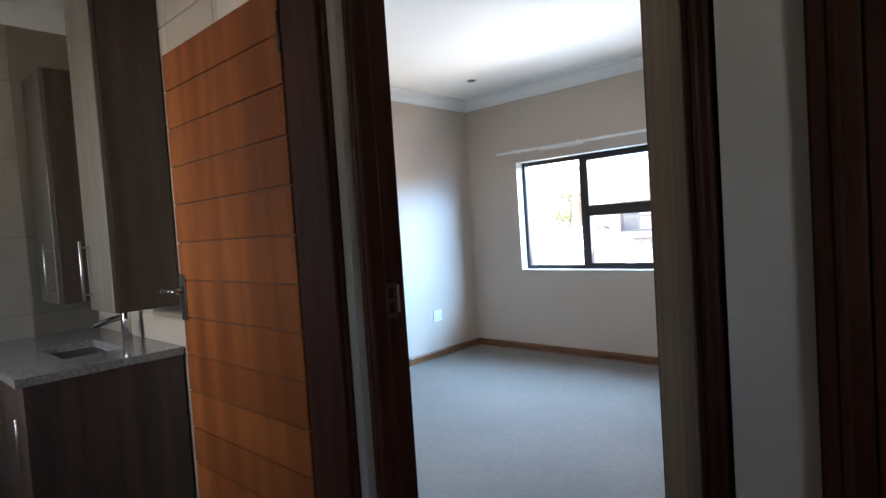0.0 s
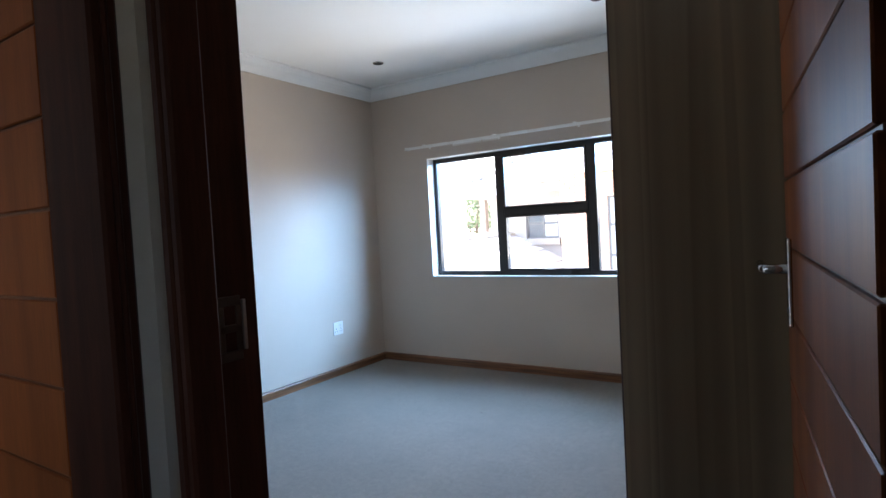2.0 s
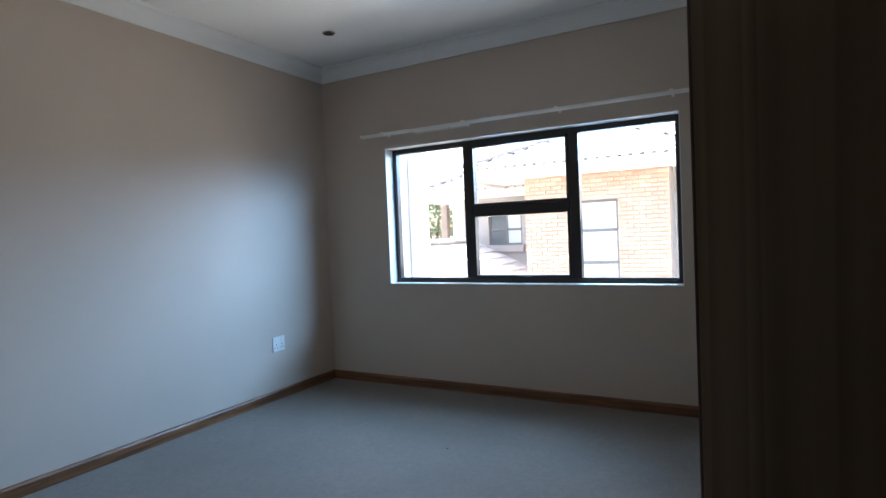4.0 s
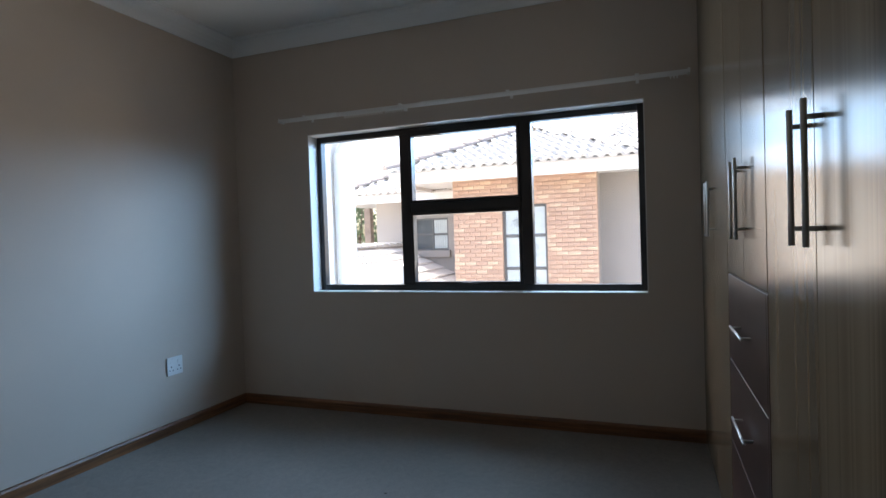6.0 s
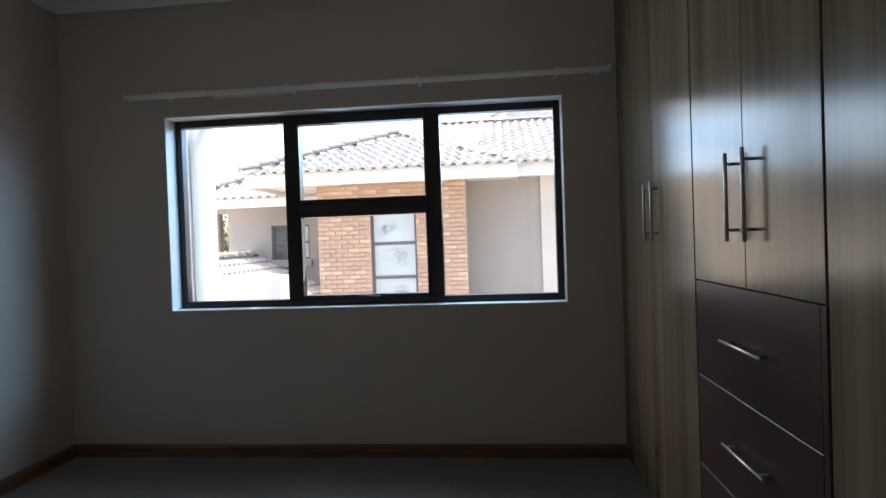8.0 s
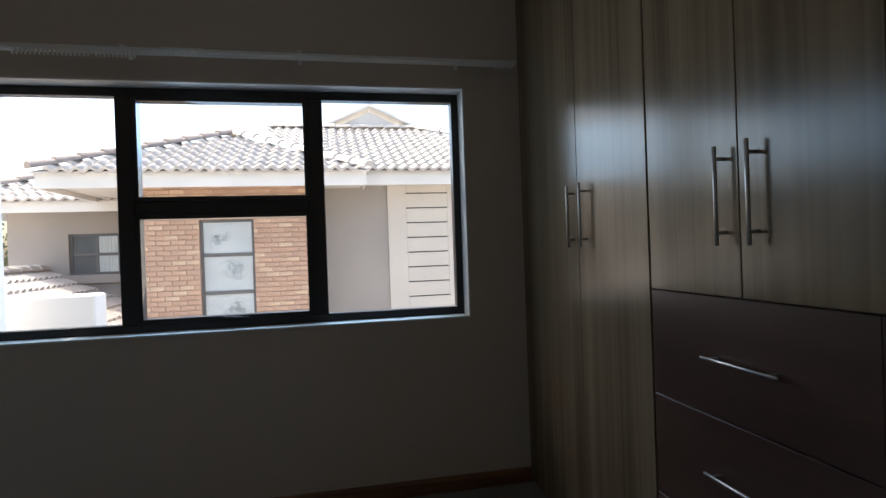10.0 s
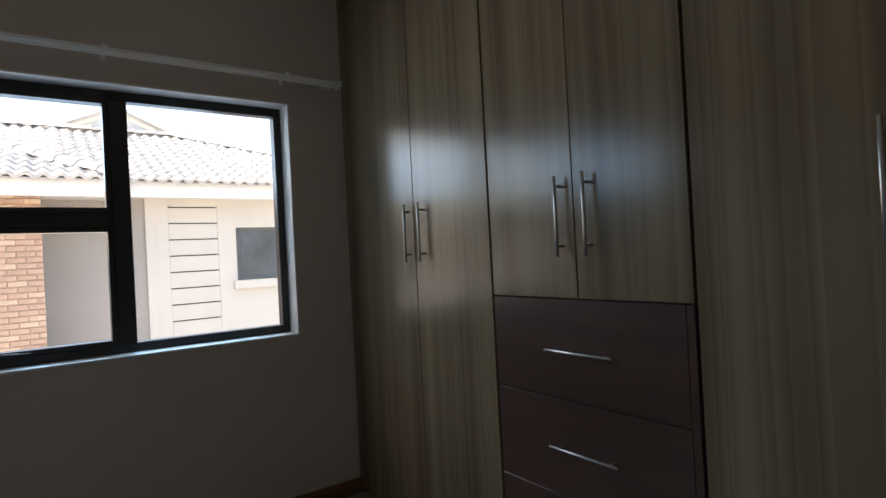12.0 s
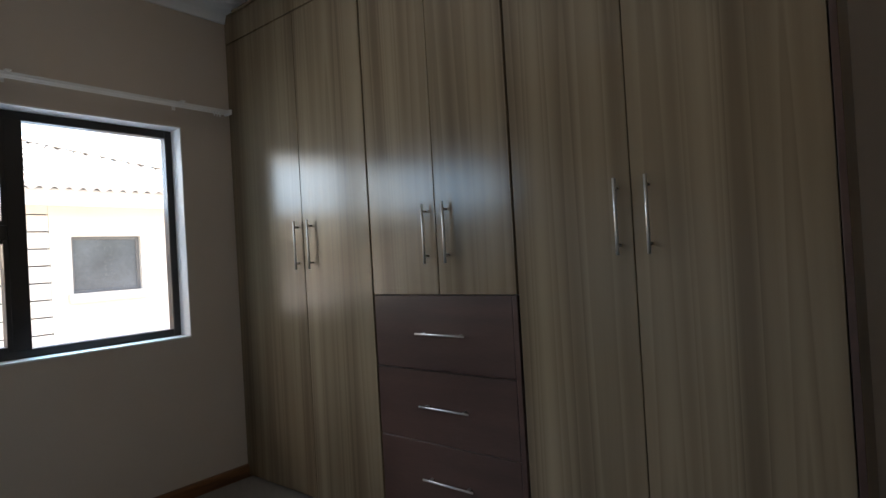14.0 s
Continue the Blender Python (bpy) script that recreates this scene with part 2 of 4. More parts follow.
POSTMAT = mottled("weathered_timber", (0.24, 0.19, 0.16), 0.8, 0.15, 4, 60)
LEAF = mottled("foliage", (0.10, 0.145, 0.06), 0.6, 0.3, 2, 30, 0.0)
BARK = mottled("bark", (0.12, 0.085, 0.06), 0.9, 0.2, 6, 60, 0.5, 0.01)
GROUND = mottled("paved_ground", (0.42, 0.38, 0.33), 0.9, 0.15, 0.4, 12, 0.3, 0.005)


# ---- mesh helpers ----
def part(name, bm, material, parent=None, label=""):
    me = bpy.data.meshes.new(name)
    bm.to_mesh(me)
    bm.free()
    me.materials.append(material)
    ob = new(name, me)
    if parent is not None:
        ob.parent = parent
    return tagged(ob, label)


def thing(name, at, label, category, group="", kind=""):
    ob = new(name)
    ob.empty_display_size = 0.1
    ob.location = at
    return tagged(ob, label, category, group, kind)


def add_box(bm, lo, hi, bevel=0.0, segs=1):
    """A box between two corners, added to bm; bevelled edges."""
    t = bmesh.new()
    bmesh.ops.create_cube(t, size=1.0)
    for vv in t.verts:
        vv.co = Vector([lo[i] + (vv.co[i] + 0.5) * (hi[i] - lo[i]) for i in range(3)])
    if bevel:
        bmesh.ops.bevel(t, geom=t.edges[:], offset=bevel, segments=segs, affect="EDGES", profile=0.6)
    tmp = bpy.data.meshes.new("tmp")
    t.to_mesh(tmp)
    t.free()
    bm.from_mesh(tmp)
    bpy.data.meshes.remove(tmp)
    return bm


def box(lo, hi, bevel=0.0, segs=1):
    return add_box(bmesh.new(), lo, hi, bevel, segs)


def boxes(*pairs, bevel=0.0):
    bm = bmesh.new()
    for lo, hi in pairs:
        add_box(bm, lo, hi, bevel)
    return bm


def add_rod(bm, a, c, r, n=12, r2=None):
    """A round bar from a to c, with its ends slightly rounded off."""
    a, c = Vector(a), Vector(c)
    q = (c - a).to_track_quat("Z", "Y")
    length = (c - a).length
    r2 = r if r2 is None else r2
    e = min(r, r2) * 0.25
    rings = []
    for z, rr in ((0, r - e), (e, r), (length - e, r2), (length, r2 - e)):
        rings.append([bm.verts.new(a + q @ Vector((rr * math.cos(2 * math.pi * i / n), rr * math.sin(2 * math.pi * i / n), z))) for i in range(n)])
    for k in range(3):
        for i in range(n):
            f = bm.faces.new((rings[k][i], rings[k][(i + 1) % n], rings[k + 1][(i + 1) % n], rings[k + 1][i]))
            f.smooth = True
    bm.faces.new(rings[0][::-1])
    bm.faces.new(rings[3])
    return bm


def rod(a, c, r, n=12, r2=None):
    return add_rod(bmesh.new(), a, c, r, n, r2)


def prism(outline, lo, hi, axis):
    """An outline of (u, v) pairs drawn out along axis from lo to hi; u, v are the other axes in order."""
    bm = bmesh.new()
    order = {"x": (1, 2, 0), "y": (0, 2, 1), "z": (0, 1, 2)}[axis]
    sides = []
    for w in (lo, hi):
        ring = []
        for u, vv in outline:
            p = [0, 0, 0]
            p[order[0]], p[order[1]], p[order[2]] = u, vv, w
            ring.append(bm.verts.new(p))
        sides.append(ring)
    n = len(outline)
    for i in range(n):
        bm.faces.new((sides[0][i], sides[0][(i + 1) % n], sides[1][(i + 1) % n], sides[1][i]))
    bm.faces.new(sides[0][::-1])
    bm.faces.new(sides[1])
    bmesh.ops.recalc_face_normals(bm, faces=bm.faces)
    return bm


def structure(name, bm, material, label=""):
    return tagged(part(name, bm, material, None, label), label, "", "", "structure")


def linked(name, mesh, parent, loc, rot=(0, 0, 0), scl=(1, 1, 1)):
    ob = new(name, mesh)
    ob.parent = parent
    ob.location, ob.rotation_euler, ob.scale = loc, rot, scl
    return ob


def mesh_of(name, bm, material):
    me = bpy.data.meshes.new(name)
    bm.to_mesh(me)
    bm.free()
    me.materials.append(material)
    return me


# ---- the plan ----
XL, XR, YW, YN = -3.11, 0.60, 5.0, 1.39       # bedroom: west wall, east wall, window wall, near wall
CZ = 2.66                                     # ceiling
WX0, WX1, WZ0, WZ1 = -2.487, -0.277, 0.836, 1.936   # window opening
YD0, YD1 = 1.09, 1.19                       # wall of the bedroom door
DX0, DX1, DZ = -0.205, 0.505, 2.003             # bedroom door opening
BX = -0.28                                    # hall face of the bathroom wall
BXI = -0.42                                   # bathroom face of it
BY0, BY1 = 0.24, 1.027                        # bathroom door opening
BATH_X, BATH_Y0, BATH_Y1 = -2.775, -1.2, 1.25
XJ = -0.78                                    # jog of the near wall
HX, HY = 1.75, -1.5                           # hall ends

# bedroom shell
structure("floor", boxes(((XL - 0.15, YN - 0.2, -0.12), (XR + 0.1, YW + 0.1, 0.018)), ((XJ, YD0, -0.12), (XR + 0.1, YN - 0.2, 0.018))), CARPET, "beige short-pile carpet over the bedroom floor")
structure("ceiling", box((XL - 0.15, YD1, CZ), (XR + 0.1, YW + 0.1, CZ + 0.1)), CEIL, "white painted ceiling")
structure("wall_west", box((XL - 0.15, YN - 0.13, 0), (XL, YW + 0.23, CZ)), WALL, "warm grey painted plaster wall")
structure("wall_north", boxes(
    ((XL, YW, 0), (WX0, YW + 0.23, CZ)), ((WX1, YW, 0), (XR + 0.1, YW + 0.23, CZ)),
    ((WX0, YW, 0), (WX1, YW + 0.23, WZ0)), ((WX0, YW, WZ1), (WX1, YW + 0.23, CZ))), WALL, "warm grey plaster wall with the window in it")
structure("wall_east", box((XR, YD1, 0), (XR + 0.1, YW, CZ)), WALL, "warm grey painted plaster wall behind the wardrobe")
structure("wall_south", box((XL, YN - 0.10, 0), (XJ, YN, CZ)), WALL, "warm grey painted plaster wall")
structure("wall_door_side", boxes(
    ((BXI, YD0, 0), (DX0 - 0.04, YD1, CZ)), ((DX1 + 0.045, YD0, 0), (HX, YD1, CZ)),
    ((DX0 - 0.04, YD0, DZ + 0.06), (DX1 + 0.045, YD1, CZ)), ((XJ - 0.1, YD0 + 0.02, 0), (BXI, YD1, CZ)), ((XJ - 0.1, YD1, 0), (XJ, YN - 0.1, CZ))), HALLWALL, "grey painted wall with the bedroom doorway")
# unseen slab, added only to block the sun from the bedroom window
structure("roof_sun_block_north", box((-3.0, YW + 0.23, 2.72), (1.2, YW + 0.95, 2.82)), FASCIA, "unseen eave added to keep the sun off the bedroom window")
# unseen slab, added to cut the light reaching the bathroom window
structure("roof_sun_block_south", box((-3.6, -2.8, 2.80), (2.2, -1.52, 2.9)), FASCIA, "unseen eave added to shade the bathroom window")
# reveal of the window: white painted lining, slightly proud of the opening
structure("trim_window_reveal", boxes(
    ((WX0, YW - 0.002, WZ0), (WX0 + 0.006, YW + 0.10, WZ1)), ((WX1 - 0.006, YW - 0.002, WZ0), (WX1, YW + 0.10, WZ1)),
    ((WX0 + 0.006, YW - 0.002, WZ1 - 0.006), (WX1 - 0.006, YW + 0.10, WZ1)), ((WX0 + 0.006, YW - 0.006, WZ0), (WX1 - 0.006, YW + 0.10, WZ0 + 0.008))), REVEAL, "white painted window reveal")

# coved cornice: profile drawn along each wall
COVE = [(0, 2.555), (0.012, 2.555), (0.018, 2.572), (0.03, 2.598), (0.05, 2.622), (0.075, 2.638), (0.096, 2.643), (0.1, 2.648), (0.1, CZ), (0, CZ)]
structure("cornice_west", prism([(XL + u, z) for u, z in COVE], YN, YW, "y"), CEIL, "white coved cornice")
structure("cornice_north", prism([(YW - u, z) for u, z in COVE], XL, XR, "x"), CEIL, "white coved cornice")
structure("cornice_south", prism([(YN + u, z) for u, z in COVE], XL, XJ, "x"), CEIL, "white coved cornice")
# skirtings with a small top bevel
SK = [(0, 0), (0.019, 0), (0.019, 0.073), (0.013, 0.085), (0, 0.087)]
structure("baseboard_west", prism([(XL + u, z) for u, z in SK], YN, YW, "y"), SKIRT, "varnished brown timber skirting")
structure("baseboard_north", prism([(YW - u, z) for u, z in SK], XL + 0.019, 0.02, "x"), SKIRT, "varnished brown timber skirting")
structure("baseboard_south", prism([(YN + u, z) for u, z in SK], XL + 0.019, XJ, "x"), SKIRT, "varnished brown timber skirting")

# hall shell
structure("floor_hall", box((BX, HY, -0.12), (HX, YD0, 0.0)), FLOORTILE, "grey tiled hall floor")
structure("ceiling_hall", box((BXI - 0.2, HY - 0.1, CZ), (HX + 0.1, YD1, CZ + 0.1)), CEIL, "white hall ceiling")
structure("wall_hall_west", boxes(((BXI, HY, 0), (BX, BY0 - 0.05, CZ)), ((BXI, BY1 + 0.035, 0), (BX, YD0, CZ)), ((BXI, BY0 - 0.05, DZ + 0.06), (BX, BY1 + 0.035, CZ))), HALLWALL, "grey painted hall wall with the bathroom doorway")
structure("wall_hall_east", boxes(((HX, HY, 0), (HX + 0.1, -0.15, CZ)), ((HX, 0.25, 0), (HX + 0.1, YD1, CZ)), ((HX, -0.15, 0), (HX + 0.1, 0.25, 1.35)), ((HX, -0.15, 1.9), (HX + 0.1, 0.25, CZ))), HALLWALL, "grey painted hall wall")
structure("wall_hall_south", box((BXI, HY - 0.1, 0), (HX + 0.1, HY, CZ)), HALLWALL, "grey painted hall wall")

# bathroom shell, with a high window in its south wall
structure("floor_bathroom", box((BATH_X - 0.1, BATH_Y0 - 0.1, -0.12), (BX, BATH_Y1, 0.0)), FLOORTILE, "grey tiled bathroom floor")
structure("ceiling_bathroom", box((BATH_X - 0.1, BATH_Y0 - 0.1, 2.62), (BXI, YN - 0.10, 2.655)), CEIL, "white bathroom ceiling")
structure("wall_bathroom_west", box((BATH_X - 0.12, BATH_Y0, 0), (BATH_X, BATH_Y1, 2.62)), GROUT, "grouted bathroom wall")
structure("wall_bathroom_north", box((BATH_X - 0.12, BATH_Y1 - 0.012, 0), (XJ - 0.1, YN - 0.10, 2.62)), GROUT, "grouted bathroom wall")
BWX0, BWX1, BWZ0, BWZ1 = -1.9, -1.2, 1.3, 2.05
structure("wall_bathroom_south", boxes(
    ((BATH_X - 0.12, BATH_Y0 - 0.12, 0), (BWX0, BATH_Y0, 2.62)), ((BWX1, BATH_Y0 - 0.12, 0), (BXI, BATH_Y0, 2.62)),
    ((BWX0, BATH_Y0 - 0.12, 0), (BWX1, BATH_Y0, BWZ0)), ((BWX0, BATH_Y0 - 0.12, BWZ1), (BWX1, BATH_Y0, 2.62))), HALLWALL, "painted bathroom wall with a window")
structure("cornice_bathroom", prism([(BATH_X + u, z - 0.04) for u, z in COVE], BATH_Y0, BATH_Y1, "y"), CEIL, "white coved cornice")


# ---- window of the bedroom ----
FY0, FY1 = 5.10, 5.155
win = thing("window_1", (0, 0, 0), "dark bronze aluminium window with four panes", "window", kind="structure")
outer = part("window_frame", boxes(
    ((WX0, FY0, WZ0), (WX0 + 0.04, FY1, WZ1)), ((WX1 - 0.04, FY0, WZ0), (WX1, FY1, WZ1)),
    ((WX0 + 0.04, FY0, WZ0), (WX1 - 0.04, FY1, WZ0 + 0.045)), ((WX0 + 0.04, FY0, WZ1 - 0.045), (WX1 - 0.04, FY1, WZ1)), bevel=0.003), ALU, win)
part("mullion", box((-1.835, FY0 - 0.004, WZ0 + 0.045), (-1.765, FY1 + 0.003, WZ1 - 0.045), 0.003), ALU, win)
part("mullion", box((-1.012, FY0 - 0.004, WZ0 + 0.045), (-0.942, FY1 + 0.003, WZ1 - 0.045), 0.003), ALU, win)
part("transom", box((-1.765, FY0 - 0.002, 1.365), (-1.012, FY1 + 0.002, 1.425), 0.003), ALU, win)
for z0, z1, zl in ((1.425, WZ1 - 0.045, 1.442), (WZ0 + 0.045, 1.365, 0.898)):
    sash = part("sash", boxes(((-1.765, FY0 - 0.012, z0), (-1.745, FY1 - 0.006, z1)), ((-1.032, FY0 - 0.012, z0), (-1.012, FY1 - 0.006, z1)),
                              ((-1.745, FY0 - 0.012, z0), (-1.032, FY1 - 0.006, z0 + 0.02)), ((-1.745, FY0 - 0.012, z1 - 0.02), (-1.032, FY1 - 0.006, z1)), bevel=0.002), ALU, win)
    part("latch", boxes(((-1.41, FY0 - 0.035, z0 + 0.004), (-1.34, FY0 - 0.012, z0 + 0.016)), ((-1.36, FY0 - 0.045, z0 + 0.006), (-1.30, FY0 - 0.03, z0 + 0.014)), bevel=0.002), ALU, sash, "small black latch")
for x0, x1, z0, z1 in ((WX0 + 0.04, -1.835, WZ0 + 0.045, WZ1 - 0.045), (-0.942, WX1 - 0.04, WZ0 + 0.045, WZ1 - 0.045),
                       (-1.745, -1.032, 1.445, WZ1 - 0.065), (-1.745, -1.032, WZ0 + 0.065, 1.345)):
    p = part("pane", box((x0, 5.124, z0), (x1, 5.129, z1)), GLASS, win)
    p.visible_shadow = False
part("window_sill", box((WX0 - 0.05, 5.235, WZ0 - 0.07), (WX1 + 0.05, 5.33, WZ0 - 0.005), 0.006), REVEAL, win)
sl = part("outer_sill", box((WX0, FY1, WZ0 + 0.002), (WX1, 5.229, WZ0 + 0.02), 0.003), REVEAL, win)

# ---- curtain track ----
rail = thing("curtain_rail", (-1.35, 4.9, 2.03), "white double curtain track above the window with loose gliders", "curtain rail")


def rail_local(bm):
    bmesh.ops.translate(bm, verts=bm.verts, vec=Vector((1.35, -4.9, -2.03)))
    return bm


for y0 in (4.893, 4.928):
    bm = bmesh.new()
    add_box(bm, (-2.64, y0, 2.024), (-0.053, y0 + 0.003, 2.040), 0.001)
    add_box(bm, (-2.64, y0 + 0.015, 2.024), (-0.053, y0 + 0.018, 2.040), 0.001)
    add_box(bm, (-2.64, y0 + 0.003, 2.036), (-0.053, y0 + 0.015, 2.040))
    track = part("track", rail_local(bm), RAILMAT, rail)
    part("bead", rail_local(box((-2.64, y0 - 0.0025, 2.033), (-0.053, y0 - 0.0002, 2.0365))), PLASTIC, track, "bright white bead along the track")
for x in (-2.44, -1.73, -1.03, -0.31):
    part("bracket", rail_local(boxes(((x - 0.011, 4.888, 2.043), (x + 0.011, 5.0, 2.048)), ((x - 0.009, 4.996, 2.02), (x + 0.009, 5.0, 2.055)), ((x - 0.006, 4.887, 2.037), (x + 0.006, 4.8915, 2.048)), bevel=0.001)), RAILMAT, rail)
glider_mesh = mesh_of("glider", boxes(((-0.006, -0.004, -0.014), (0.006, 0.004, 0.0)), ((-0.003, -0.002, -0.026), (0.003, 0.002, -0.014)), bevel=0.001), PLASTIC)
for x0, n, y in ((-2.41, 17, 4.8885), (-2.13, 18, 4.902), (-1.83, 10, 4.902), (-1.58, 12, 4.8885), (-0.14, 3, 4.902)):
    for i in range(n):
        linked("glider", glider_mesh, rail, (x0 + (0.016 if y > 4.9 else 0.0135) * i + 1.35, y - 4.9, 2.024 - 2.03 if y > 4.9 else 2.041 - 2.03))
for x in (-2.643, -0.05):
    part("end_cap", rail_local(box((x - 0.006, 4.889, 2.018), (x + 0.006, 4.95, 2.045), 0.002)), PLASTIC, rail)


# ---- wall sockets and downlights ----
def wall_socket(y, z):
    s = thing("wall_socket", (XL, y, z), "white double plug socket on the grey wall", "wall socket", "bedroom sockets")
    part("plate", box((0, -0.06, -0.057), (0.009, 0.06, 0.057), 0.003, 2), PLASTIC, s)
    for sy in (-1, 1):
        part("rocker", box((0.009, sy * 0.03 - 0.011, 0.014), (0.0125, sy * 0.03 + 0.011, 0.038), 0.001), PLASTIC, s)
    for dy, dz, r in ((-0.03, -0.004, 0.0045), (-0.042, -0.026, 0.004), (-0.018, -0.026, 0.004), (0.03, -0.004, 0.0045), (0.042, -0.026, 0.004), (0.018, -0.026, 0.004)):
        part("pin_hole", rod((0.0085, dy, dz), (0.0096, dy, dz), r, 10), DARKHOLE, s)
    return s


wall_socket(4.352, 0.437)
wall_socket(2.285, 0.437)


def downlight(x, y):
    d = thing("downlight", (x, y, CZ), "small chrome recessed ceiling downlight, switched off", "downlight", "ceiling downlights")
    bm = bmesh.new()
    n = 24
    prof = ((0.030, -0.001), (0.032, -0.006), (0.041, -0.006), (0.045, -0.002), (0.045, 0.0))
    rings = [[bm.verts.new((r * math.cos(2 * math.pi * i / n), r * math.sin(2 * math.pi * i / n), z)) for i in range(n)] for r, z in prof]
    for a, c2 in zip(rings, rings[1:]):
        for i in range(n):
            bm.faces.new((a[i], c2[i], c2[(i + 1) % n], a[(i + 1) % n]))
    part("bezel", bm, CHROME, d)
    part("lamp", rod((0, 0, -0.0005), (0, 0, -0.004), 0.029, 20), DARKHOLE, d)
    return d


downlight(-2.455, 4.325)
downlight(-0.61, 4.21)


# ---- wardrobe ----
def bar_handle_parts(parent, x, y, z0, z1, mat=STEEL, axis="z"):
    """A bar pull on two posts, standing off a front that faces -x."""
    if axis == "z":
        h = part("handle", rod((x - 0.027, y, z0), (x - 0.027, y, z1), 0.0052, 12), mat, parent, "brushed steel bar handle")
        for z in (z0 + 0.03, z1 - 0.03):
            part("handle_post", rod((x - 0.027, y, z), (x, y, z), 0.0045, 10), mat, h)
    else:
        h = part("handle", rod((x - 0.027, z0, y), (x - 0.027, z1, y), 0.0043, 12), mat, parent, "brushed steel bar handle")
        for t in (z0 + 0.03, z1 - 0.03):
            part("handle_post", rod((x - 0.027, t, y), (x, t, y), 0.0045, 10), mat, h)
    return h


WY0, B2, B1, WTOP = 2.207, 3.176, 3.912, 2.435
PLINTH = 0.03
G = 0.0017


def wardrobe_unit(y0, y1, z_door, split, hy_far, hy_near, label, end=False):
    """One tall unit with a pair of doors; hy_far, hy_near: where its handles are."""
    w = thing("wardrobe", (0, 0, 0), label, "wardrobe", "built-in wardrobe")
    bm = bmesh.new()
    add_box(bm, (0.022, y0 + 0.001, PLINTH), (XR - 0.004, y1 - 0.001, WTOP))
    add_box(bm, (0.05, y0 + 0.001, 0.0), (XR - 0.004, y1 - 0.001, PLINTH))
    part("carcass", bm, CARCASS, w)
    for a, c2, hy in ((y0, split, hy_near), (split, y1, hy_far)):
        d = part("door", box((0.0, a + G, z_door), (0.018, c2 - G, WTOP - 0.002), 0.0012), LAMINATE, w)
        bar_handle_parts(d, 0.0, hy, 1.159, 1.397)
    return w


wardrobe_unit(B1 + 0.003, YW - 0.004, PLINTH, 4.385, 4.42, 4.315, "tall two-door wardrobe unit in light ash laminate by the window wall")
mid = wardrobe_unit(B2 + 0.003, B1 - 0.003, 1.034, 3.536, 3.582, 3.477, "wardrobe unit with short ash doors above dark drawers")
wardrobe_unit(WY0 + 0.02, B2 - 0.003, PLINTH, 2.749, 2.792, 2.695, "tall two-door wardrobe unit in light ash laminate by the doorway")
for z0, z1 in ((0.727, 1.030), (0.432, 0.723), (0.137, 0.428)):
    dr = part("drawer", box((0.0, B2 + 0.0272, z0), (0.018, B1 - 0.005, z1), 0.0012), DARKLAM, mid, "dark mahogany drawer front")
    bar_handle_parts(dr, 0.0, z0 + 0.149, 3.408, 3.657, axis="y")
part("stile", box((0.0, B2 + 0.005, 0.137), (0.018, B2 + 0.026, 1.030), 0.0012), DARKLAM, mid)
part("plinth_panel", box((0.004, B2 + 0.005, 0.0), (0.018, B1 - 0.005, 0.133), 0.001), DARKLAM, mid)

end = thing("wardrobe_end_panel", (0, 0, 0), "light ash laminate end panel of the wardrobe by the door", "wardrobe panel")
part("panel", box((0.003, WY0, 0.0), (XR - 0.004, WY0 + 0.018, 2.556), 0.001), ENDPANEL, end)
part("edge_strip", box((-0.002, WY0 + 0.0005, 0.0), (0.003, WY0 + 0.0175, 2.556), 0.0008), DARKLAM, end)
top = thing("wardrobe_top_fascia", (0, 0, 0), "ash laminate filler board between wardrobe doors and ceiling cornice", "wardrobe panel")
part("board", box((0.0, WY0 + 0.02, WTOP + 0.004), (0.018, YW - 0.004, 2.60), 0.001), LAMINATE, top)
part("cap", box((-0.012, WY0 + 0.02, 2.585), (0.0, YW - 0.1, 2.602), 0.002), LAMINATE, top)


# ---- doors ----
LEAF_TOP = 1.975


def boarded_leaf(name, width, label, groove0=0.074, pitch=0.1268):
    """A door leaf lying along +x from its hinge, front at -y, made of horizontal boards with V joints."""
    d = thing(name, (0, 0, 0), label, "door", kind="structure")
    part("core", box((0.0012, 0.006, 0.008), (width - 0.0012, 0.034, LEAF_TOP - 0.002)), BACKWOOD, d)
    edges = [0.008]
    k = 0
    while groove0 + pitch * k < LEAF_TOP - 0.01:
        z = groove0 + pitch * k
        if z > 0.08:
            edges.append(z)
        k += 1
    edges.append(LEAF_TOP)
    for side in (0, 1):
        for z0, z1 in zip(edges, edges[1:]):
            y0, y1 = (0.0, 0.0135) if side == 0 else (0.0265, 0.04)
            part("board", box((0, y0, z0 + 0.0022), (width, y1, z1 - 0.0022), 0.0022), DOORWOOD, d)
    return d


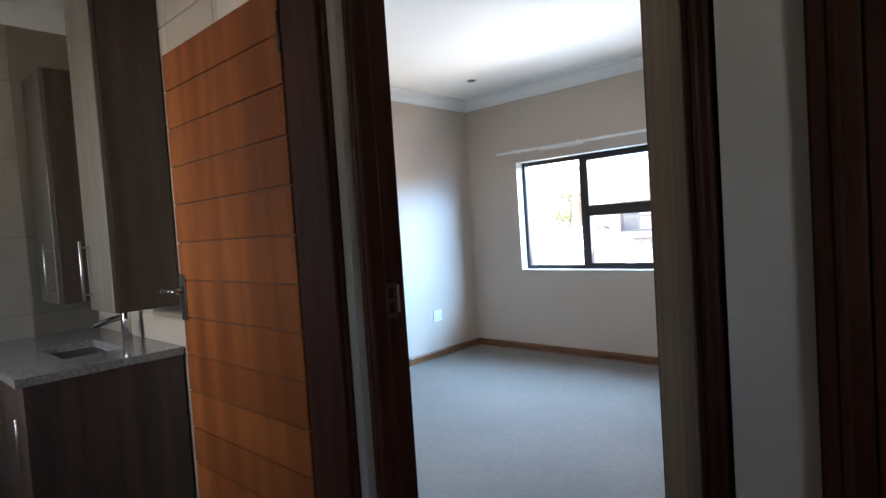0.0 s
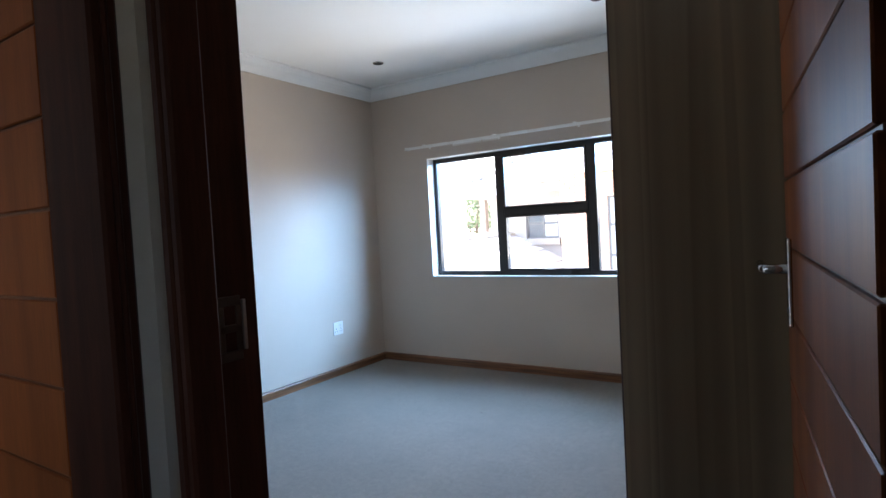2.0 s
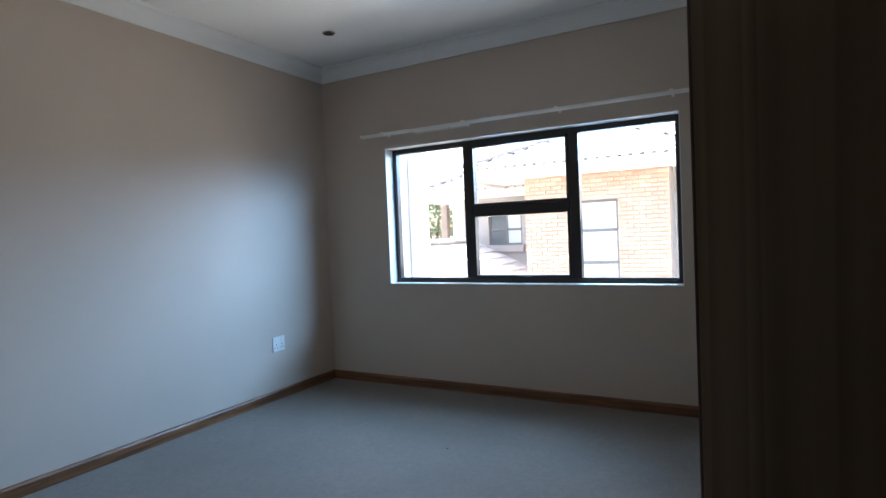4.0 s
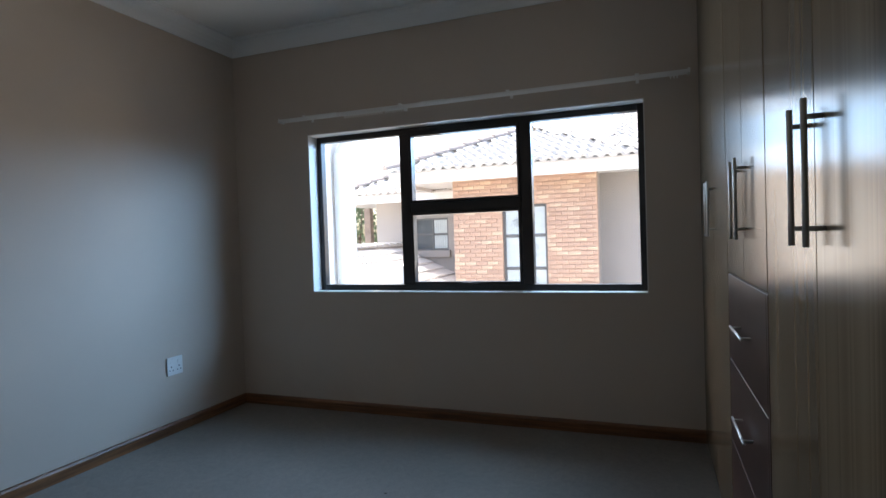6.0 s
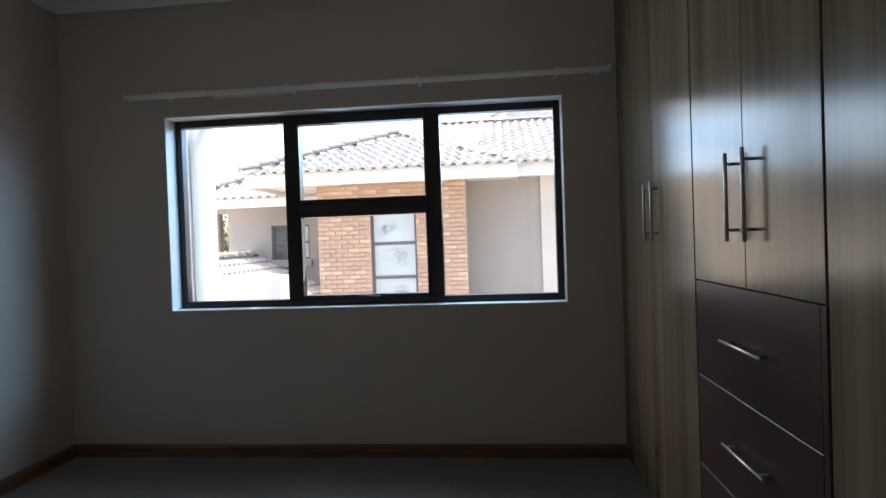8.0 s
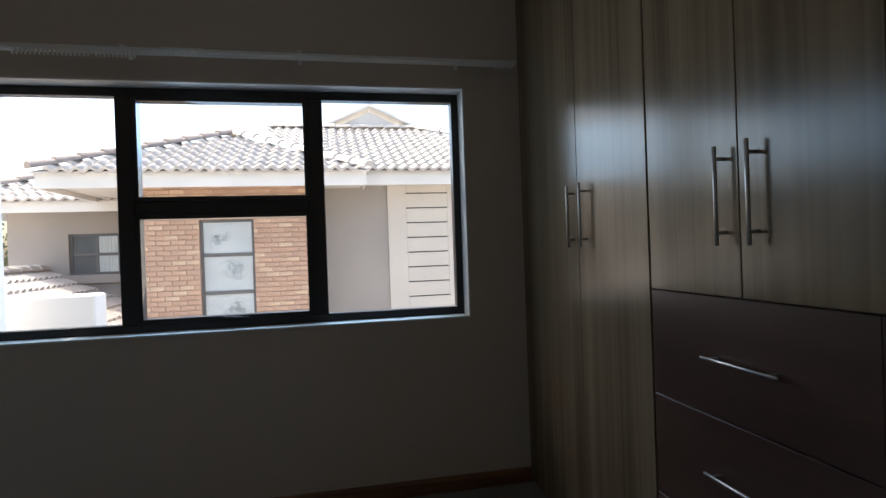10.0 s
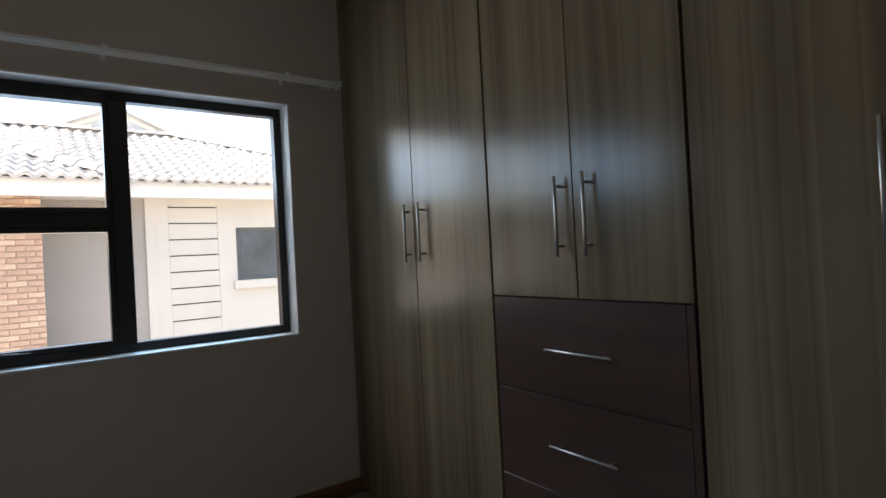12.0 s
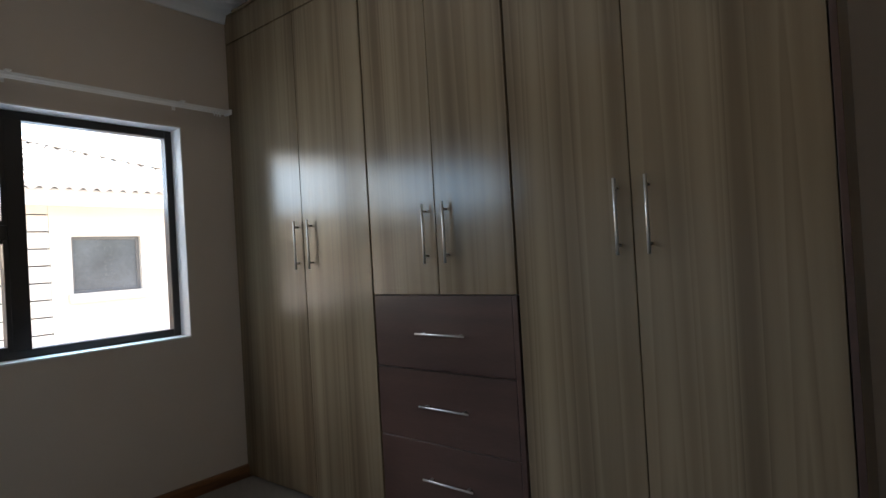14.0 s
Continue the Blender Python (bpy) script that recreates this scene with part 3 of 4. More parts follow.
def lever_handle(d, x, z, side):
    """A plate with a lever; side -1 sits on the front face, 1 on the back."""
    y = 0.0 if side < 0 else 0.04
    s = -1 if side < 0 else 1
    h = part("door_handle", box((x - 0.02, min(y, y + s * 0.007), z - 0.102), (x + 0.02, max(y, y + s * 0.007), z + 0.055), 0.002), CHROME, d, "chrome lever handle on a long plate")
    part("neck", rod((x, y + s * 0.006, z), (x, y + s * 0.045, z), 0.009, 12), CHROME, h)
    part("lever", add_rod(rod((x, y + s * 0.043, z), (x + 0.055, y + s * 0.046, z + 0.006), 0.008, 12, 0.0075), (x + 0.053, y + s * 0.046, z + 0.006), (x + 0.115, y + s * 0.036, z - 0.004), 0.0075, 12, 0.006), CHROME, h)
    part("keyhole", rod((x, y + s * 0.0065, z - 0.075), (x, y + s * 0.0078, z - 0.075), 0.006, 10), DARKHOLE, h)


def hinge(d, z, x=0.0):
    part("hinge", add_rod(box((x - 0.002, 0.0, z - 0.05), (x + 0.0005, 0.03, z + 0.05)), (x - 0.004, -0.004, z - 0.05), (x - 0.004, -0.004, z + 0.05), 0.006, 10), DULLSTEEL, d)


# bathroom door: open, standing square to its wall
d1 = boarded_leaf("door_1", 0.715, "open orange-brown boarded timber bathroom door")
d1.matrix_basis = Matrix.Translation((-0.45, 1.046, 0.0)) @ Matrix.Diagonal((-1, 1, 1, 1))
lever_handle(d1, 0.693, 1.18, -1)
lever_handle(d1, 0.693, 1.18, 1)
for z in (0.3, 1.85):
    hinge(d1, z)
# bedroom door: swung fully open against the east wall
d2 = boarded_leaf("door_2", 0.745, "open orange-brown boarded timber bedroom door")
d2.matrix_basis = pose(0.467, 1.204, 0.0, 0, 0, 95.5) @ Matrix.Diagonal((1, -1, 1, 1))
lever_handle(d2, 0.655, 1.18, -1)
for z in (0.3, 1.85):
    hinge(d2, z)


def door_frame(name, x0, x1, y0, y1, label, rebate=0.013, face=0.065, zt=DZ):
    """Rebated timber frame round an opening in a wall that runs along x; y0 is the hall side."""
    f = thing(name, (0, 0, 0), label, "door frame", kind="structure")
    for sx, xo in ((-1, x0), (1, x1)):
        inner, outside = xo, xo + sx * face
        lo, hi = min(inner, outside), max(inner, outside)
        bm = boxes(((lo, y0, 0), (hi, y0 + 0.05, zt)), bevel=0.004)
        a, c2 = (lo, hi - rebate) if sx < 0 else (lo + rebate, hi)
        add_box(bm, (a, y0 + 0.05, 0), (c2, y1, zt), 0.002)
        a = (inner + outside) / 2
        add_box(bm, (a - 0.006, y0 - 0.004, 0), (a + 0.006, y0 + 0.004, zt), 0.003)
        part("jamb", bm, FRAMEWOOD, f)
    part("head", boxes(((x0 - face, y0, zt), (x1 + face, y1, zt + 0.06)), bevel=0.004), FRAMEWOOD, f)
    return f


f2 = door_frame("door_frame_2", DX0, DX1, 1.08, 1.198, "dark meranti frame of the bedroom doorway", face=0.037)
SX = DX0 - 0.0135
strike = part("strike_plate", boxes(((SX, 1.135, 1.125), (SX + 0.003, 1.169, 1.138)), ((SX, 1.135, 1.198), (SX + 0.003, 1.169, 1.211)), ((SX, 1.135, 1.163), (SX + 0.003, 1.169, 1.173)),
                                    ((SX, 1.135, 1.138), (SX + 0.003, 1.143, 1.198)), ((SX, 1.161, 1.138), (SX + 0.003, 1.169, 1.198)), bevel=0.0008), DULLSTEEL, f2, "dull bronzed strike plate")
part("lip", box((SX, 1.171, 1.137), (SX + 0.005, 1.176, 1.205), 0.0008), STEEL, strike, "bright steel lip")

# bathroom door frame: runs along y
f1 = thing("door_frame_1", (0, 0, 0), "dark meranti frame of the bathroom doorway", "door frame", kind="structure")
for sy, yo in ((-1, BY0), (1, BY1)):
    lo, hi = min(yo, yo + sy * 0.035), max(yo, yo + sy * 0.035)
    bm = boxes(((BX - 0.05, lo, 0), (BX + 0.012, hi, DZ)), bevel=0.004)
    bo = (lo, hi - 0.012) if sy < 0 else (lo + 0.012, hi)
    add_box(bm, (BXI - 0.012, bo[0], 0), (BX - 0.05, bo[1], DZ), 0.002)
    add_box(bm, (BX + 0.008, (lo + hi) / 2 - 0.004, 0), (BX + 0.018, (lo + hi) / 2 + 0.004, DZ), 0.003)
    part("jamb", bm, FRAMEWOOD, f1)
part("head", box((BXI - 0.012, BY0 - 0.035, DZ), (BX + 0.012, BY1 + 0.035, DZ + 0.06), 0.004), FRAMEWOOD, f1)

# next door along the hall, shut
f3 = door_frame("door_frame_3", 0.712, 1.477, 1.065, 1.087, "dark meranti frame of a closed door in the hall", face=0.055)
d3 = thing("door_3", (0, 0, 0), "closed dark timber door in the hall", "door", kind="structure")
part("leaf", box((0.714, 1.073, 0.01), (1.474, 1.088, DZ - 0.003), 0.002), FRAMEWOOD, d3)


# ---- bathroom things ----
van = thing("vanity", (0, 0, 0), "dark laminate vanity cabinet under a granite top", "vanity")
part("body", boxes(((BATH_X + 0.015, 0.69, 0.0), (-1.654, BATH_Y1 - 0.03, 0.871)), bevel=0.002), VANITYWOOD, van)
part("end_panel", box((-1.654, 0.666, 0.0), (-1.636, BATH_Y1 - 0.03, 0.871), 0.001), VANITYWOOD, van)
for x0, x1 in ((-2.756, -2.396), (-2.392, -2.028), (-2.024, -1.658)):
    d = part("door", box((x0, 0.671, 0.08), (x1, 0.689, 0.865), 0.001), VANITYWOOD, van)
    part("handle", rod((x1 - 0.05, 0.65, 0.55), (x1 - 0.05, 0.65, 0.75), 0.006), STEEL, d)
ct = thing("granite_countertop", (0, 0, 0), "polished grey granite vanity top with an undermount basin", "countertop")
BX0, BX1, BYa, BYb = -2.308, -1.877, 0.849, 1.073
part("slab", boxes(((BATH_X + 0.015, 0.643, 0.873), (BX0, BATH_Y1 - 0.026, 0.905)), ((BX1, 0.643, 0.873), (-1.625, BATH_Y1 - 0.026, 0.905)),
                   ((BX0, 0.643, 0.873), (BX1, BYa, 0.905)), ((BX0, BYb, 0.873), (BX1, BATH_Y1 - 0.026, 0.905))), GRANITE, ct)
part("basin", boxes(((BX0 - 0.012, BYa - 0.012, 0.70), (BX0, BYb + 0.012, 0.8725)), ((BX1, BYa - 0.012, 0.70), (BX1 + 0.012, BYb + 0.012, 0.8725)),
                    ((BX0, BYa - 0.012, 0.70), (BX1, BYa, 0.8725)), ((BX0, BYb, 0.70), (BX1, BYb + 0.012, 0.8725)), ((BX0, BYa, 0.70), (BX1, BYb, 0.712))), CERAMIC, ct, "white ceramic basin")
tap = thing("basin_tap", (-2.092, 1.157, 0.905), "chrome single-lever basin mixer tap", "tap")
part("body", rod((0, 0, 0), (0, 0, 0.15), 0.022, 16, 0.02), CHROME, tap)
part("spout", rod((0, -0.01, 0.115), (-0.02, -0.13, 0.085), 0.015, 14, 0.012), CHROME, tap)
part("lever", box((-0.011, -0.085, 0.152), (0.011, 0.02, 0.162), 0.003), CHROME, tap)


def wall_cabinet(x0, x1, y0, z0, z1, hx, label):
    c2 = thing("wall_cabinet", (0, 0, 0), label, "cabinet", "bathroom wall cabinets")
    part("carcass", box((x0, y0 + 0.02, z0), (x1, BATH_Y1 - 0.026, z1), 0.001), CABWOOD, c2)
    d = part("door", box((x0 + 0.001, y0, z0 + 0.001), (x1, y0 + 0.018, z1 - 0.001), 0.001), CABFRONT, c2, "light wood-grain door")
    h = part("handle", rod((hx, y0 - 0.034, 1.125), (hx, y0 - 0.034, 1.377), 0.006), STEEL, d, "steel bar handle")
    for z in (1.153, 1.349):
        part("handle_post", rod((hx, y0 - 0.034, z), (hx, y0, z), 0.0045, 10), STEEL, h)


wall_cabinet(-1.924, -1.625, 0.975, 1.083, 2.368, -1.877, "tall wooden wall cabinet hanging at the end of the vanity")
wall_cabinet(-2.756, -2.42, 0.975, 1.083, 2.228, -2.466, "shorter wooden wall cabinet hanging over the vanity")

# unseen window, assumed here so that side light enters the hall
hw = thing("window_3", (0, 0, 0), "unseen hall window, assumed for side light, in a dark aluminium frame", "window", kind="structure")
part("window_frame", boxes(((HX + 0.03, -0.15, 1.35), (HX + 0.07, -0.12, 1.9)), ((HX + 0.03, 0.22, 1.35), (HX + 0.07, 0.25, 1.9)), ((HX + 0.03, -0.12, 1.35), (HX + 0.07, 0.22, 1.38)), ((HX + 0.03, -0.12, 1.87), (HX + 0.07, 0.22, 1.9))), ALU, hw)
p = part("pane", box((HX + 0.048, -0.12, 1.38), (HX + 0.052, 0.22, 1.87)), GLASS, hw)
p.visible_shadow = False

# bathroom window, in the south wall
bw = thing("window_2", (0, 0, 0), "bathroom window in a dark aluminium frame", "window", kind="structure")
part("window_frame", boxes(((BWX0, BATH_Y0 - 0.09, BWZ0), (BWX0 + 0.04, BATH_Y0 - 0.04, BWZ1)), ((BWX1 - 0.04, BATH_Y0 - 0.09, BWZ0), (BWX1, BATH_Y0 - 0.04, BWZ1)),
                           ((BWX0 + 0.04, BATH_Y0 - 0.09, BWZ0), (BWX1 - 0.04, BATH_Y0 - 0.04, BWZ0 + 0.04)), ((BWX0 + 0.04, BATH_Y0 - 0.09, BWZ1 - 0.04), (BWX1 - 0.04, BATH_Y0 - 0.04, BWZ1)), bevel=0.003), ALU, bw)
p = part("pane", box((BWX0 + 0.04, BATH_Y0 - 0.068, BWZ0 + 0.04), (BWX1 - 0.04, BATH_Y0 - 0.063, BWZ1 - 0.04)), GLASS, bw)
p.visible_shadow = False


lint = thing("lint", (-1.435, 3.942, 0.0185), "tiny dark scrap of lint on the carpet", "lint")
part("scrap", box((-0.006, -0.003, 0.0), (0.006, 0.003, 0.004), 0.001), CARCASS, lint)

# ---- outside ----
bm = bmesh.new()
R = 900
vs = [bm.verts.new((x, y, -3.1)) for x, y in ((-R, -R), (R, -R), (R, R), (-R, R))]
bm.faces.new(vs)
structure("ground", bm, GROUND, "pale paved ground between the houses")

own = thing("house_wing", (0, 0, 0), "white plastered wing of the same house beside the window", "house")
part("wall", box((-3.9, 5.235, -3.1), (-3.02, 6.6, 2.75), 0.01), WHITEWALL, own)
part("downpipe", add_rod(rod((-2.97, 6.2, -3.1), (-2.97, 6.2, 2.0), 0.04, 14), (-2.97, 6.2, 1.98), (-2.86, 6.35, 2.3), 0.04, 14), FASCIA, own, "white rainwater downpipe")

part("parapet", box((-6.2, 6.9, -3.1), (-2.6, 7.12, 0.92), 0.012), WHITEWALL, own, "sunlit white parapet wall")

# neighbour's house, upper storey level with this room
hs = thing("house", (0, 0, 0), "neighbouring brick and plaster house with pale tiled hip roofs", "house")
BKX0, BKX1, BKY = -4.05, -1.19, 12.5
NWX0, NWX1, NWZ1 = -3.03, -2.14, 1.78
wall_b = part("wall", boxes(((BKX0, BKY + 0.012, -3.1), (NWX0, BKY + 0.25, 2.40)), ((NWX1, BKY + 0.012, -3.1), (BKX1 - 0.004, BKY + 0.25, 2.40)), ((NWX0, BKY + 0.012, NWZ1), (NWX1, BKY + 0.25, 2.40)),
                            ((NWX0, BKY + 0.012, -3.1), (NWX1, BKY + 0.25, -1.0)), ((BKX0, BKY + 0.25, -3.1), (BKX0 + 0.2, 15.0, 2.40))), MORTAR, hs, "orange face-brick wall")
wall_g = part("wall", boxes(((BKX1 - 0.2, BKY + 0.25, -3.1), (BKX1, 13.2, 2.40)), ((BKX1, 13.2, -3.1), (0.26, 13.4, 2.40))), GREYPLASTER, hs, "grey plaster wall in the recess")
RWX0, RWX1, RWZ0, RWZ1 = 1.76, 2.90, 0.88, 1.87
wall_r = part("wall", boxes(((0.26, 13.16, -3.1), (0.618, 13.4, 2.50)), ((1.442, 13.16, -3.1), (RWX0, 13.4, 2.50)), ((RWX1, 13.16, -3.1), (6.5, 13.4, 2.50)), ((RWX0, 13.16, -3.1), (RWX1, 13.4, RWZ0)),
                            ((RWX0, 13.16, RWZ1), (RWX1, 13.4, 2.50))), HOUSEPAINT, hs, "pale cream plaster wall")
# dark sheet that puts the shade of the slat gaps into its colour
part("slat_gap_shade", box((0.62, 13.26, -3.1), (1.44, 13.4, 2.50)), ALU, wall_r)
for i in range(19):
    z1 = 2.52 - 0.287 * i
    part("slat", box((0.62, 13.165, z1 - 0.266), (1.44, 13.215, z1), 0.004), HOUSEPAINT, wall_r)
part("window_sill", box((RWX0 - 0.08, 13.06, RWZ0 - 0.16), (RWX1 + 0.08, 13.2, RWZ0), 0.01), HOUSEPAINT, wall_r)


def far_window(x0, x1, y, z0, z1, splits, parent, pane_mat, mull=()):
    w = part("window", boxes(((x0, y, z0), (x0 + 0.05, y + 0.06, z1)), ((x1 - 0.05, y, z0), (x1, y + 0.06, z1)), ((x0 + 0.05, y, z0), (x1 - 0.05, y + 0.06, z0 + 0.05)), ((x0 + 0.05, y, z1 - 0.05), (x1 - 0.05, y + 0.06, z1)),
                             *[((x0 + 0.05, y, s - 0.03), (x1 - 0.05, y + 0.06, s + 0.03)) for s in splits], *[((m - 0.025, y - 0.002, z0 + 0.05), (m + 0.025, y + 0.058, z1 - 0.05)) for m in mull], bevel=0.004), ALUGREY, parent, "grey aluminium window")
    zs = [z0 + 0.05, *splits, z1 - 0.05]
    for a, c2 in zip(zs, zs[1:]):
        part("pane", box((x0 + 0.05, y + 0.025, a), (x1 - 0.05, y + 0.035, c2)), pane_mat, w)
    return w


ALUGREY = mottled("grey_aluminium", (0.13, 0.13, 0.13), 0.4, 0.06, 3, 100, 0.03)
fw = far_window(NWX0, NWX1, BKY + 0.08, -1.0, NWZ1, (-0.1, 0.52, 1.17), hs, FROST)
# etched flower drawings on the panes: loose curls
rng = random.Random(4)
for cx, cz, s in ((-2.72, 1.44, 0.17), (-2.5, 0.86, 0.24), (-2.5, 0.2, 0.22)):
    cu = bpy.data.curves.new("etching", "CURVE")
    cu.dimensions, cu.bevel_depth, cu.bevel_resolution = "3D", 0.0028, 1
    for k in range(22):
        sp = cu.splines.new("POLY")
        n, a0, r0 = 16, rng.uniform(0, 6.28), s * rng.uniform(0.25, 1.0)
        ox, oz, turn = cx + rng.uniform(-0.5, 0.5) * s, cz + rng.uniform(-0.4, 0.4) * s, rng.uniform(1.4, 3.4)
        sp.points.add(n - 1)
        for i in range(n):
            a = a0 + turn * i / n
            r = r0 * (0.35 + 0.45 * i / n)
            sp.points[i].co = (ox + r * math.cos(a), BKY + 0.1, oz + 0.8 * r * math.sin(a), 1)
    ob = new("tmp_etching", cu)
    dg = bpy.context.evaluated_depsgraph_get()
    me = bpy.data.meshes.new_from_object(ob.evaluated_get(dg))
    bpy.data.objects.remove(ob)
    me.materials.clear()
    me.materials.append(FROSTLINE)
    e = new("etching", me)
    e.parent = fw
far_window(RWX0, RWX1, 13.24, RWZ0, RWZ1, (), wall_r, FARPANE)
# fascias and soffits
part("fascia", boxes(((-5.25, 12.0, 2.28), (-0.22, 12.025, 2.53)), ((-0.245, 12.025, 2.28), (-0.22, 12.72, 2.53)), ((-5.25, 12.025, 2.28), (-5.225, 14.5, 2.53)), bevel=0.004), FASCIA, hs)
part("soffit", box((-5.22, 12.03, 2.36), (-0.25, 14.9, 2.375)), FASCIA, hs)
part("fascia", box((-0.3, 12.70, 2.36), (7.2, 12.725, 2.62), 0.004), FASCIA, hs)
part("soffit", box((-0.3, 12.73, 2.40), (7.2, 13.3, 2.415)), FASCIA, hs)
# left wing, set back
LX0, LX1, LY = -7.1, BKX0, 15.0
LWX0, LWX1, LWZ0, LWZ1 = -6.02, -5.08, 0.86, 1.69
wall_l = part("wall", boxes(((LX0, LY, -3.1), (LWX0, LY + 0.2, 2.3)), ((LWX1, LY, -3.1), (LX1, LY + 0.2, 2.3)), ((LWX0, LY, -3.1), (LWX1, LY + 0.2, LWZ0)), ((LWX0, LY, LWZ1), (LWX1, LY + 0.2, 2.3)), ((LX0, LY + 0.2, -3.1), (LX0 + 0.2, LY + 5, 2.3))), GREYPLASTER, hs, "grey plaster wall of the set-back wing")
lw_win = far_window(LWX0, LWX1, LY + 0.06, LWZ0, LWZ1, (1.27,), wall_l, FARPANE, (-5.52,))
bm = bmesh.new()
n = 40
folds = [[bm.verts.new((-5.49 + 0.36 * i / n, LY + 0.074 + 0.006 * math.sin(i * 0.95), z)) for i in range(n + 1)] for z in (LWZ0 + 0.05, LWZ1 - 0.05)]
for i in range(n):
    bm.faces.new((folds[0][i], folds[0][i + 1], folds[1][i + 1], folds[1][i])).smooth = True
part("curtain", bm, FROST, lw_win, "pale gathered curtain")
part("window_sill", box((LWX0 - 0.06, LY - 0.08, LWZ0 - 0.18), (LWX1 + 0.06, LY + 0.05, LWZ0), 0.01), GREYPLASTER, wall_l)
part("fascia", boxes(((-8.0, 14.4, 2.1), (-4.07, 14.425, 2.32)), ((-8.0, 14.425, 2.1), (-7.975, 20.0, 2.32)), bevel=0.004), FASCIA, hs)
part("soffit", box((-7.97, 14.43, 2.15), (-4.07, 15.0, 2.165)), FASCIA, hs)
part("post", box((-8.12, 16.2, -3.1), (-7.92, 16.4, 2.1), 0.01), POSTMAT, hs, "brown timber post")


def roof_slope(origin, along, up, length, rise, inside, w=0.205, run=0.33):
    """Lays curved tiles over a slope: origin at the eave, unit vectors along the eave and up the slope."""
    along, up = Vector(along).normalized(), Vector(up).normalized()
    nrm = along.cross(up).normalized()
    turn = Matrix((along, up, nrm)).transposed().to_euler()
    out = []
    rows, cols = int(rise / run) + 1, int(length / w) + 1
    for r in range(rows):
        for k in range(cols):
            u, vv = k * w, r * run
            if inside(u + w / 2, vv + run * 0.4):
                out.append((Vector(origin) + along * u + up * vv + nrm * 0.02, turn))
    return out


def tile_mesh(w=0.205, run=0.36, n=8):
    bm = bmesh.new()
    rows = []
    for vv, lift in ((-0.03, 0.040), (run, 0.0)):
        top_r = [bm.verts.new((w * i / n, vv, lift + 0.03 * math.sin(2 * math.pi * i / n + 0.6))) for i in range(n + 1)]
        rows.append(top_r)
    front = [bm.verts.new((w * i / n, -0.03, -0.012 + 0.03 * math.sin(2 * math.pi * i / n + 0.6))) for i in range(n + 1)]
    for i in range(n):
        f = bm.faces.new((rows[0][i], rows[0][i + 1], rows[1][i + 1], rows[1][i]))
        f.smooth = True
        bm.faces.new((front[i], front[i + 1], rows[0][i + 1], rows[0][i]))
    return bm


def slab_poly(name, pts, parent, mat, thick=0.03, label=""):
    bm = bmesh.new()
    tops = [bm.verts.new(p) for p in pts]
    lows = [bm.verts.new(Vector(p) - Vector((0, 0, thick))) for p in pts]
    bm.faces.new(tops)
    bm.faces.new(lows[::-1])
    n = len(pts)
    for i in range(n):
        bm.faces.new((tops[i], lows[i], lows[(i + 1) % n], tops[(i + 1) % n]))
    bmesh.ops.recalc_face_normals(bm, faces=bm.faces)
    return part(name, bm, mat, parent, label)


E1, E2, AP, BK = (-5.28, 11.93, 2.53), (-0.19, 11.93, 2.53), (-2.70, 14.48, 3.60), (-2.70, 18.0, 3.60)
roof_a = slab_poly("roof", [E1, E2, AP], hs, ROOFTILE, 0.03, "pale grey curved tiles on a hip roof")
slab_poly("roof_side", [E2, (-0.19, 18.0, 2.53), BK, AP], hs, ROOFTILE)
slab_poly("roof_side", [E1, AP, BK, (-5.28, 18.0, 2.53)], hs, ROOFTILE)
F1, F2, G1, G2 = (-0.9, 12.62, 2.62), (6.2, 12.62, 2.62), (-2.2, 16.3, 4.13), (1.35, 16.3, 4.13)
roof_b = slab_poly("roof", [F1, F2, G2, G1], hs, ROOFTILE, 0.03, "pale grey curved tiles on the long roof")
slab_poly("roof_side", [F2, (6.2, 20.0, 2.62), (1.35, 20.0, 4.13), G2], hs, ROOFTILE)
L1, L2, L3, L4 = (-8.05, 14.33, 2.32), (-4.0, 14.33, 2.32), (-4.0, 17.2, 3.5), (-6.0, 16.4, 3.2)
roof_c = slab_poly("roof", [L1, L2, L3, L4], hs, ROOFTILE, 0.03, "pale tiled roof of the set-back wing")
slab_poly("roof_side", [L1, L4, (-6.0, 22, 3.2), (-8.05, 22, 2.32)], hs, ROOFTILE)
# gable behind the long roof
part("gable", prism([(-1.05, 4.0), (0.25, 4.62), (1.55, 4.0)], 16.45, 16.6, "y"), FASCIA, hs)
for sx in (-1, 1):
    slab_poly("gable_roof", [(0.25, 16.25, 4.78), (0.25, 19.0, 4.78), (0.25 + sx * 1.75, 19.0, 3.98), (0.25 + sx * 1.75, 16.25, 3.98)], hs, FASCIA, 0.06)
# lower gabled roof against the set-back wing: its ridge runs out from the wall
RG0, RG1, EV0, EV1 = (-6.45, 10.9, 0.95), (-6.45, 14.98, 0.95), (-4.07, 10.9, -0.20), (-4.07, 14.98, -0.20)
low_roof = slab_poly("lower_roof", [EV0, EV1, RG1, RG0], hs, ROOFTILE, 0.05, "grey tiled single-storey roof below the set-back wing")
slab_poly("lower_roof_side", [RG0, RG1, (-9.4, 14.98, -0.48), (-9.4, 10.9, -0.48)], hs, ROOFTILE, 0.05)
part("wall", box((-9.0, 11.3, -3.1), (-4.2, 14.9, -0.42)), HOUSEPAINT, hs)

# a small tree beyond the far corner
tree = thing("tree", (-9.85, 18.8, -3.1), "small green garden tree behind the neighbouring house", "tree")
bm = rod((0, 0, 0), (0.1, 0.05, 4.4), 0.12, 10, 0.05)
